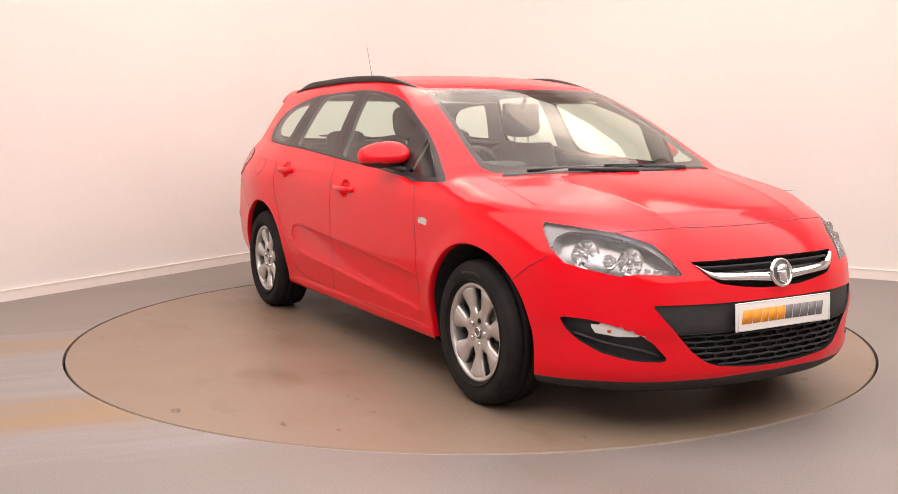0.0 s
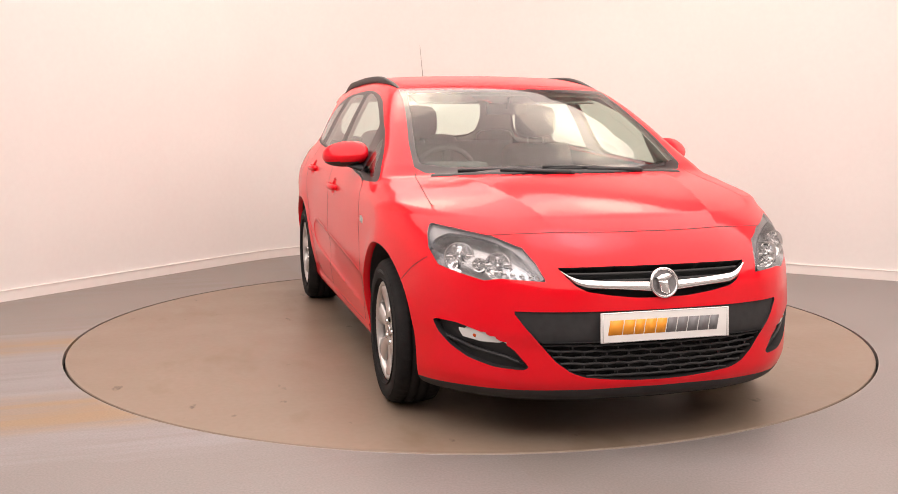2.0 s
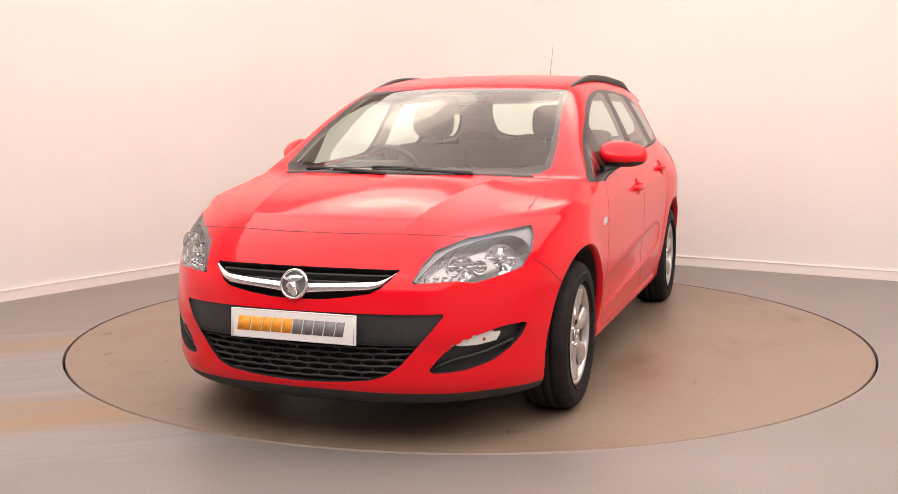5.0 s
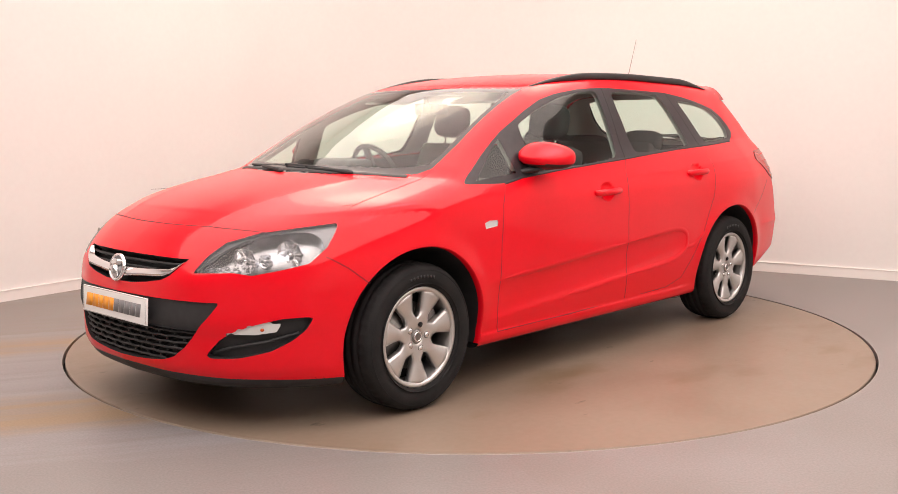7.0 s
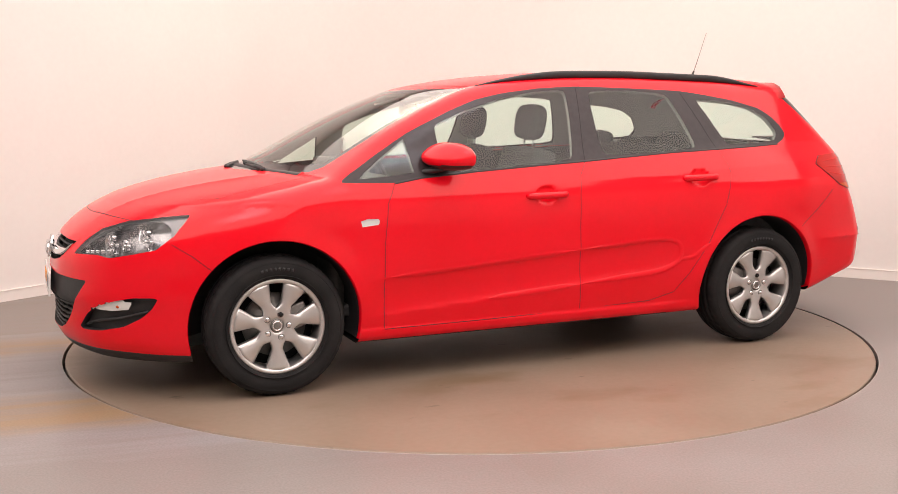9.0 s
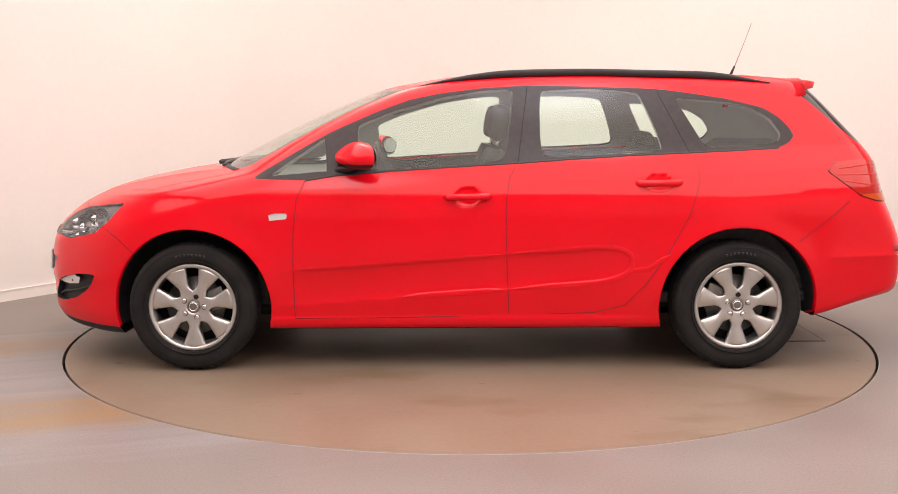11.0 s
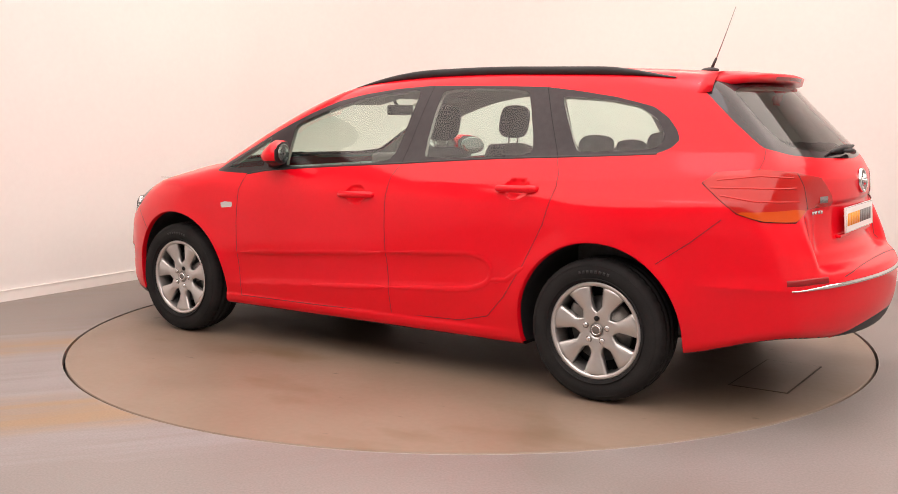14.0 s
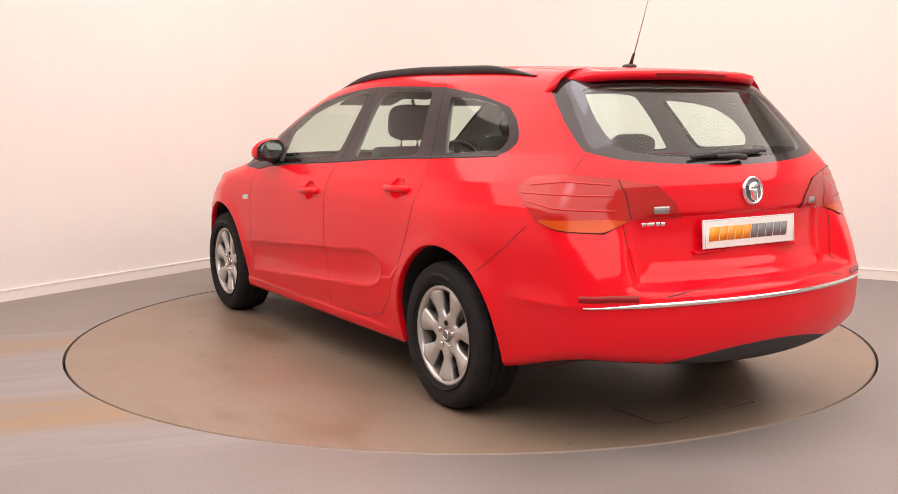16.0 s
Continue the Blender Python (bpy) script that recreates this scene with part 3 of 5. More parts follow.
STEEL = grain(mat("brake_steel", (.25, .24, .23), .4, .9), 20, (.2, .19, .18), (.3, .29, .28))
TAIL_RED = mat("red_lamp_lens", (.44, .009, .007), .18, 0, .6, .2)
RIB_RED = mat("bright_red_lens", (.52, .012, .009), .25, 0, .3, .2)
AMBER = mat("amber_lamp_lens", (.56, .070, .006), .2, 0, .45, .2)
DEEP_RED = mat("dark_red_lens", (.26, .007, .010), .25, 0, .3, .2)
FABRIC = grain(mat("dark_seat_cloth", (.05, .05, .052), .9), 60, (.035, .035, .037), (.07, .07, .072), bump=.3)
CABIN_GREY = grain(mat("cabin_plastic", (.06, .06, .062), .6), 40, (.045, .045, .047), (.075, .075, .078), bump=.15)
LINER = grain(mat("headlining_cloth", (.42, .41, .38), .9), 50, (.38, .37, .34), (.46, .45, .42), bump=.1)
WHITE = mat("plate_white", (.84, .84, .83), .3)
ORANGE = mat("plate_orange", (.92, .36, .03), .4)
GREY = mat("plate_grey", (.20, .20, .21), .4)
FROST = mat("frosted_lens", (.72, .73, .72), .18, 0, .8)
MIRROR = mat("mirror_glass", (.42, .45, .45), .02, 1.0)

# ---------------------------------------------------------------- the car's panels
car = tagged(new("car"), "red estate car with black roof rails parked on the turntable", "car")


def zone_faces(*zones, side=0):
    m = np.isin(ZONE.astype(str), zones)
    if side:
        m &= FC[:, 1] * side > 0
    return SQ[m]


def skin(name, quads, material, parent=car, label="", off=0.0, flip=False):
    """A part of the form's surface, moved off it by a distance, with the form's own normals."""
    used = np.unique(quads)
    index = np.full(len(SP), -1)
    index[used] = np.arange(len(used))
    q = index[quads]
    me = bpy.data.meshes.new(name)
    p, n = SP[used] + SN[used] * off, SN[used] * (-1 if flip else 1)
    me.from_pydata(p.tolist(), [], (q[:, ::-1] if flip else q).tolist())
    me.polygons.foreach_set("use_smooth", [True] * len(me.polygons))
    me.materials.append(material)
    me.normals_split_custom_set_from_vertices(n.tolist())
    ob = new(name, me)
    ob.parent = parent
    return tagged(ob, label)


def rim_edges(quads):
    e = np.concatenate([quads[:, [i, (i + 1) % 4]] for i in range(4)])
    key = np.sort(e, 1)
    _, first, count = np.unique(key, axis=0, return_index=True, return_counts=True)
    return e[first[count == 1]]


def pocket(name, quads, depth, material, parent=car, label=""):
    """A recess under a part of the form: its floor at a depth, and walls from its rim."""
    floor_me = skin(name, quads, material, parent, label, off=-depth)
    e = rim_edges(quads)
    bm = bmesh.new()
    for a, b in e:
        top = [bm.verts.new(SP[i]) for i in (a, b)]
        low = [bm.verts.new(SP[i] - SN[i] * depth) for i in (b, a)]
        bm.faces.new(top + low)
    bmesh.ops.remove_doubles(bm, verts=bm.verts, dist=.00005)
    part("rim_wall", bm, material, floor_me)
    return floor_me


for zone, label in (("roof", ""), ("bonnet", ""), ("front_bumper", ""), ("rear_bumper", ""), ("tailgate", "")):
    skin(zone, zone_faces(zone), PAINT)


def pieces(quads):
    """The separate pieces of a set of quads."""
    tag = np.arange(len(SP))
    while True:
        before = tag.copy()
        np.minimum.at(tag, quads.ravel(), np.repeat(tag[quads].min(1), 4))
        if (tag == before).all():
            break
    root = tag[quads[:, 0]]
    return [quads[root == r] for r in np.unique(root)]


for zone in ("side_panel", "roof_pillar", "front_wing", "front_door", "rear_door", "sill"):
    for side in (1, -1):
        for quads in pieces(zone_faces(zone, side=side)):
            skin(zone, quads, PAINT)
skin("front_lip", zone_faces("front_lip"), BLACK, label="black plastic lower lip")
skin("rear_valance", zone_faces("rear_valance"), BLACK, label="black plastic lower valance")
skin("underbody", zone_faces("underbody"), DARK)
for side in (1, -1):
    skin("window_surround", zone_faces("windows", side=side), GLOSS_BLACK, label="gloss black pillars and window surround")
    for zone in ("vent_glass", "front_glass", "rear_glass", "quarter_glass"):
        w = skin("side_window", zone_faces(zone, side=side), GLASS, label="clear side window glass")
        w.visible_shadow = False
skin("windscreen_border", zone_faces("windscreen"), BLACK_GLASS, label="black border of the windscreen")
w = skin("windscreen", zone_faces("screen_clear"), SCREEN, label="clear windscreen glass")
w.visible_shadow = False
skin("rear_window_border", zone_faces("rear_window"), BLACK_GLASS, label="black border of the rear window")
w = skin("rear_window", zone_faces("rear_clear"), GLASS, label="clear rear window glass")
w.visible_shadow = False
# inner lining of roof, pillars and doors
lin = np.isin(ZONE.astype(str), ("roof", "side_panel", "roof_pillar", "windows", "tailgate", "windscreen", "rear_window")) & (Z > 1.0) & (X < 1.25)
skin("headlining", SQ[lin], LINER, off=-.022, flip=True, label="pale grey headlining and pillar trim")
lin = np.isin(ZONE.astype(str), ("side_panel", "front_door", "rear_door", "tailgate", "front_wing", "windows")) & (Z < 1.12) & (Z > .5) & (X < 1.1)
skin("door_lining", SQ[lin & (Z <= 1.0) | lin & (ZONE != "windows")], CABIN_GREY, off=-.03, flip=True, label="dark grey door trim")


# ---------------------------------------------------------------- surface lookups for fittings
def ride(points, rounds=6):
    return onto_body(np.array(points, float), rounds)


def first_hit(place, start, n, reach=1.6, pace=.02, rounds=14):
    """Distances, inwards from start along a way that place() spells out, at which the form begins."""
    d = np.full(n, float(start))
    found = np.zeros(n, bool)
    for _ in range(int(reach / pace)):
        found |= body(*place(d)) < 0
        if found.all():
            break
        d[~found] -= pace
    lo, hi = d, d + pace
    for _ in range(rounds):
        m = (lo + hi) / 2
        ins = body(*place(m)) < 0
        lo, hi = np.where(ins, m, lo), np.where(ins, hi, m)
    return lo


def side_y(x, z):
    """The half width of the form at places along the car."""
    x, z = np.broadcast_arrays(np.atleast_1d(np.asarray(x, float)), np.atleast_1d(np.asarray(z, float)))
    r = first_hit(lambda d: (x, d, z), .96, len(x))
    return r if len(r) > 1 else float(r[0])


def roof_z(x, y):
    x, y = np.broadcast_arrays(np.atleast_1d(np.asarray(x, float)), np.atleast_1d(np.asarray(y, float)))
    r = first_hit(lambda d: (x, y, d), 1.56, len(x))
    return r if len(r) > 1 else float(r[0])


def end_x(y, z, sign):
    y, z = np.broadcast_arrays(np.atleast_1d(np.asarray(y, float)), np.atleast_1d(np.asarray(z, float)))
    r = first_hit(lambda d: (sign * d, y, z), 2.42, len(y)) * sign
    return r if len(r) > 1 else float(r[0])


def fine(points, gap=.02):
    """A line's points with more between them."""
    out = []
    for a, b in zip(points, points[1:]):
        a, b = np.array(a, float), np.array(b, float)
        n = max(1, int(np.linalg.norm(b - a) / gap))
        out += [a + (b - a) * i / n for i in range(n)]
    return out + [np.array(points[-1], float)]


def strip(name, points, width, height, material, parent=car, label="", sink=.0005, taper=False):
    """A thin raised strip along a line on the form."""
    p = ride(points)
    n = body_grad(p)
    n /= np.linalg.norm(n, axis=1, keepdims=True)
    t = np.gradient(p, axis=0)
    t /= np.linalg.norm(t, axis=1, keepdims=True)
    s = np.cross(n, t)
    bm = bmesh.new()
    rows = []
    for i in range(len(p)):
        w = width / 2 * (min(1.0, .25 + 6 * min(i, len(p) - 1 - i) / len(p)) if taper else 1)
        rows.append([bm.verts.new(p[i] + s[i] * a * w + n[i] * b) for a, b in ((-1, -sink), (-.7, height), (.7, height), (1, -sink))])
    for a, b in zip(rows, rows[1:]):
        for j in range(3):
            bm.faces.new((a[j], b[j], b[j + 1], a[j + 1]))
    bmesh.ops.recalc_face_normals(bm, faces=bm.faces)
    return part(name, bm, material, parent, label)


def lift(angle, pts, side, depth_guess):
    """Points of an outline brought onto the form along the direction it is seen from."""
    a = radians(angle)
    p = np.array(fine(pts))
    u, z = p[:, 0], p[:, 1]
    m = first_hit(lambda d: (-u * math.sin(a) + d * math.cos(a), u * math.cos(a) + d * math.sin(a), z), 2.5, len(p), 2.4)
    return list(zip(-u * math.sin(a) + m * math.cos(a), side * (u * math.cos(a) + m * math.sin(a)), z))


for side in (1, -1):
    seams = [("door_gap", 90, [(-.776, .941), (-.818, .851), (-.837, .674), (-.841, .494), (-.84, .31), (-.837, .262)]),
             ("door_gap", 90, [(-.837, .262), (-.286, .265), (.216, .273), (.633, .285), (.786, .322), (.882, .424), (.99, .581),
                               (1.091, .771), (1.141, .94), (1.137, .991), (1.107, 1.062)]),
             ("door_gap", 90, [(.259, 1.02), (.216, .952), (.202, .857), (.198, .704), (.205, .508), (.216, .273)]),
             ("pillar_gap", 90, [(.259, 1.02), (.317, 1.397)]), ("pillar_gap", 90, [(1.107, 1.062), (.962, 1.381)]),
             ("bumper_gap", 90, [(1.623, .636), (1.765, .735), (1.88, .83)]),
             ("bumper_gap", 90, [(-1.78, .70), (-1.704, .651), (-1.621, .582)]),
             ("tailgate_gap", 129, [(1.086, 1.029), (1.119, 1.07), (1.137, 1.107)])]
    for name, angle, pts in seams:
        strip(name, lift(angle, pts, side, 1), .0038, .0006, DARK if name == "pillar_gap" else SEAM)
    # pressed edge round the scoop of the doors, and the fold that runs on to the rear arch
    edge = [(-u, .478 - .072 * u + .088) for u in np.linspace(.84, -.58, 50)]
    for k in np.linspace(0, 1, 28)[1:-1]:
        q = math.pi * (.5 - k)
        cu, cw = math.cos(q), math.sin(q)
        sx, sz = .235 * abs(cu) ** .77, .088 * math.copysign(abs(cw) ** .77, cw)
        edge.append((.58 + sx, .478 + .072 * (.58 + sx) + sz))
    edge += [(-u, .478 - .072 * u - .088) for u in np.linspace(-.58, .30, 30)]
    for door, lo, hi in (("front", -.83, .195), ("rear", .212, .9)):
        run, runs = [], []
        for q in edge:
            if lo < q[0] < hi:
                run.append(q)
            elif run:
                runs.append(run)
                run = []
        runs += [run] if run else []
        for run in runs:
            strip("pressed_edge", lift(90, run, side, 1), .028, .0017, PAINT, taper=True)
    strip("pressed_edge", lift(90, [(.80, .495), (.90, .504), (.962, .551), (1.0, .575)], side, 1), .026, .0017, PAINT, taper=True)
    strip("bonnet_gap", [(x, side * (.695 + .14 * (x - 1.15)), 1.05) for x in np.linspace(1.12, 1.70, 34)], .005, .0006, SEAM)
    strip("tailgate_gap", [(-2.15, side * (.585 - .02 * k), .86 - .26 * k) for k in np.linspace(0, 1, 14)], .005, .0006, SEAM)
    # window sill strips in black under the glass
    strip("window_sill", lift(90, [(-.776, .941), (-.64, .963), (-.344, .986), (-.042, 1.004), (.25, 1.02), (.533, 1.039), (.806, 1.055),
                                   (1.112, 1.067), (1.331, 1.076), (1.557, 1.087)], side, 1), .012, .002, BLACK)
    # wheel arch lips and liners
    for ax_i, x in enumerate(AXLES):
        t0, t1 = (-.26, math.pi + .24)
        ts = np.linspace(t0, t1, 48)
        pts = [(x + ARCH * math.cos(t), HUB + ARCH * math.sin(t)) for t in ts]
        edge = [(px, py, pz) for (px, pz), py in zip(pts, side_y([q[0] for q in pts], [q[1] for q in pts]))]
        for nm, y_in, y_out, mm, r in (("arch_lip", .03, 0.0, PAINT, .988), ("arch_liner", None, .03, BLACK, .988)):
            bm = bmesh.new()
            rows = []
            for (px, py, pz), t in zip(edge, ts):
                inner = .50 if y_in is None else py - y_in
                k = r
                qx, qz = x + ARCH * k * math.cos(t), HUB + ARCH * k * math.sin(t)
                if y_in is None:
                    rows.append([bm.verts.new((qx, side * (py - y_out), qz)), bm.verts.new((qx, side * inner, qz))])
                else:
                    rows.append([bm.verts.new((px, side * py, pz)), bm.verts.new((qx, side * (py - .004), qz)), bm.verts.new((qx, side * inner, qz))])
            for a, b in zip(rows, rows[1:]):
                for j in range(len(a) - 1):
                    bm.faces.new((a[j], a[j + 1], b[j + 1], b[j]))
            if y_in is None:
                c = bm.verts.new((x, side * .5, HUB))
                for a, b in zip(rows, rows[1:]):
                    bm.faces.new((a[1], c, b[1]))
            bmesh.ops.recalc_face_normals(bm, faces=bm.faces)
            part(nm, bm, mm, car, "black plastic wheel arch liner" if y_in is None else "")
strip("bonnet_gap", [(2.07 - .38 * y * y, y, .82) for y in np.linspace(-.60, .60, 60)], .006, .0006, SEAM)
strip("tailgate_gap", [(-2.3, y, .607) for y in np.linspace(-.50, .50, 50)], .005, .0006, SEAM)
strip("roof_gap", [(.38 - .38 * y * y, y, 1.40) for y in np.linspace(-.55, .55, 50)], .006, .0006, DARK)

# ---------------------------------------------------------------- wheels
def wheel_at(x, side, name="wheel"):
    """An alloy wheel with seven spokes; its outer face looks away from the car."""
    hub = Vector((x, side * (.872 if x > 0 else .882), HUB))
    turn = Matrix.Translation(hub) @ Matrix.Rotation(0 if side > 0 else math.pi, 4, "Z")
    n, rr = 7, [.028, .045, .062, .078, .088, .098, .11, .125, .14, .155, .17, .185, .200]

    def opening(r):
        if r <= .082:
            return 0.0
        return min(1.0, ((r - .082) / .026) ** .5) * (.022 + .011 * (r - .082) / .11) / r

    def face_y(r, s):
        return -.002 - .020 * max(0, 1 - r / .19) - .010 * (s ** 2) * step(np.array([r]), .07, .12)[0]
    bm = bmesh.new()
    cuts = 8
    for k in range(n):
        mid = 2 * math.pi * k / n - math.pi / 2 + math.pi / 7 * 0
        grid = []
        for r in rr:
            lim = math.pi / n - opening(r)
            grid.append([bm.verts.new((r * math.cos(mid + lim * (2 * j / cuts - 1)), face_y(r, abs(2 * j / cuts - 1)),
                                       r * math.sin(mid + lim * (2 * j / cuts - 1)))) for j in range(cuts + 1)])
        for a, b in zip(grid, grid[1:]):
            for j in range(cuts):
                bm.faces.new((a[j], a[j + 1], b[j + 1], b[j]))
    bmesh.ops.remove_doubles(bm, verts=bm.verts, dist=.0004)
    bmesh.ops.recalc_face_normals(bm, faces=bm.faces)
    r = bmesh.ops.extrude_face_region(bm, geom=bm.faces[:])
    for v in [g for g in r["geom"] if isinstance(g, bmesh.types.BMVert)]:
        v.co.y -= .028
    # outer ring and barrel
    spun(bm, [(.196, -.035), (.196, -.006), (.201, .0), (.209, .003), (.216, .001), (.218, -.006), (.210, -.012), (.205, -.17), (.190, -.17), (.196, -.035)],
         84, "y")
    bmesh.ops.recalc_face_normals(bm, faces=bm.faces)
    bm.transform(turn)
    rim = part(name, bm, ALLOY, car, "silver seven-spoke alloy wheel")
    for e in rim.data.edges:
        e.use_edge_sharp = False
    # tyre
    bm = bmesh.new()
    steps = 144
    prof = [(.214, -.004), (.222, .004), (.238, .012), (.262, .017), (.285, .014), (.300, .007), (.309, -.004), (.3145, -.016)]
    rings = []
    for i in range(steps):
        a = 2 * math.pi * i / steps
        notch = .006 if i % 3 == 0 else 0.0
        row = list(prof[:-1]) + [(prof[-1][0] - notch, prof[-1][1]), (.317 - notch, -.030), (.318 - notch * .6, -.044), (.309, -.046), (.309, -.052),
                                 (.318, -.054), (.3185, -.085), (.309, -.087), (.309, -.094), (.3185, -.096), (.318, -.128), (.309, -.130),
                                 (.309, -.136), (.318 - notch * .6, -.138), (.316 - notch, -.155), (.309, -.185), (.285, -.20), (.22, -.19)]
        rings.append([bm.verts.new((q * math.cos(a), s, q * math.sin(a))) for q, s in row])
    for i in range(steps):
        a, b = rings[i], rings[(i + 1) % steps]
        for j in range(len(a) - 1):
            bm.faces.new((a[j], b[j], b[j + 1], a[j + 1]))
    # raised rings on the sidewall
    for r0 in (.232, .289):
        spun(bm, [(r0 - .002, .008), (r0 - .001, .0175 if r0 < .25 else .0145), (r0 + .001, .0175 if r0 < .25 else .0145), (r0 + .002, .004)], 96, "y")
    bmesh.ops.recalc_face_normals(bm, faces=bm.faces)
    bm.transform(turn)
    part("tyre", bm, RUBBER, rim, "black rubber tyre with tread")
    # worn lettering as plain bars on the sidewall
    bm = bmesh.new()
    for k in range(8):
        a = math.pi / 2 + (k - 3.5) * .075
        m = Matrix.Rotation(-a + math.pi / 2, 4, "Y") @ Matrix.Translation((0, .0172, .262)) @ Matrix.Diagonal((.011, .0010, .013, 1))
        bmesh.ops.create_cube(bm, size=1, matrix=m)
    bm.transform(turn)
    part("sidewall_marking", bm, BLACK, rim)
    # hub cap, bolts, brake disc, back
    bm = bmesh.new()
    spun(bm, [(.0005, -.012), (.014, -.0125), (.027, -.014), (.031, -.018), (.031, -.03)], 32, "y")
    bmesh.ops.recalc_face_normals(bm, faces=bm.faces)
    bm.transform(turn)
    cap = part("centre_cap", bm, STEEL, rim, "round grey centre cap")
    bm = bmesh.new()
    spun(bm, [(.0165, -.0135), (.018, -.0105), (.0215, -.0105), (.023, -.0135)], 28, "y")
    bm.transform(turn)
    part("cap_ring", bm, CHROME, rim)
    for k in range(5):
        a = 2 * math.pi * k / 5 + (.30 if x > 0 else .05) + math.pi / 2
        c = (.054 * math.cos(a), 0, .054 * math.sin(a))
        bm = bmesh.new()
        spun(bm, [(.0005, -.009), (.009, -.0095), (.0112, -.012), (.0112, -.024)], 12, "y", c)
        bmesh.ops.recalc_face_normals(bm, faces=bm.faces)
        bm.transform(turn)
        # same bolt form all round; the first one is near-black
        part("wheel_bolt", bm, DARK if k == 0 else CHROME, rim, "dark wheel bolt" if k == 0 else "")
        bm = bmesh.new()
        spun(bm, [(.0114, -.0160), (.0150, -.0152), (.0150, -.022)], 16, "y", c)
        bm.transform(turn)
        part("bolt_seat", bm, STEEL, rim)
    bm = bmesh.new()
    spun(bm, [(.03, -.062), (.075, -.062), (.078, -.07), (.145, -.07), (.145, -.092), (.08, -.092)], 48, "y")
    bmesh.ops.recalc_face_normals(bm, faces=bm.faces)
    bm.transform(turn)
    part("brake_disc", bm, STEEL, rim, "bare steel brake disc")
    bm = bmesh.new()
    spun(bm, [(.0005, -.11), (.192, -.11), (.192, -.12)], 48, "y")
    bm.transform(turn)
    part("back_plate", bm, DARK, rim)
    bm = bmesh.new()
    box(bm, .07, .16, -.10, -.045, -.05, .06, .01)
    bm.transform(turn @ Matrix.Rotation(.35 * (1 if x > 0 else -1) + (math.pi if x > 0 else 0), 4, "Y"))
    part("brake_caliper", bm, STEEL, rim)
    bm = bmesh.new()
    spun(bm, [(.0005, .005), (.0035, .004), (.0035, -.03)], 8, "y", (.178, -.012, .03))
    bm.transform(turn)
    part("valve", bm, BLACK, rim)
    return rim


for x in AXLES:
    for side in (1, -1):
        wheel_at(x, side)


# ---------------------------------------------------------------- lamps, grilles and badges
def ball(bm, c, s, seg=24, rings=16, turn=None):
    m = Matrix.Translation(c) @ (turn or Matrix()) @ Matrix.Diagonal((*s, 1))
    return bmesh.ops.create_uvsphere(bm, u_segments=seg, v_segments=rings, radius=1, matrix=m)["verts"]


def tube(bm, pts, r, seg=8, flat_z=1.0):
    """A round bar along points; r may be a list."""
    pts = [Vector(p) for p in pts]
    rows = []
    for i, p in enumerate(pts):
        t = (pts[min(i + 1, len(pts) - 1)] - pts[max(i - 1, 0)]).normalized()
        u = t.cross(Vector((0, 0, 1)))
        u = u.normalized() if u.length > 1e-4 else Vector((1, 0, 0))
        w = u.cross(t).normalized()
        q = r[i] if isinstance(r, (list, tuple)) else r
        rows.append([bm.verts.new(p + (u * math.cos(a) + w * flat_z * math.sin(a)) * q) for a in [2 * math.pi * k / seg for k in range(seg)]])
    for a, b in zip(rows, rows[1:]):
        for k in range(seg):
            bm.faces.new((a[k], a[(k + 1) % seg], b[(k + 1) % seg], b[k]))
    bm.faces.new(rows[0][::-1])
    bm.faces.new(rows[-1])
    bmesh.ops.recalc_face_normals(bm, faces=bm.faces)


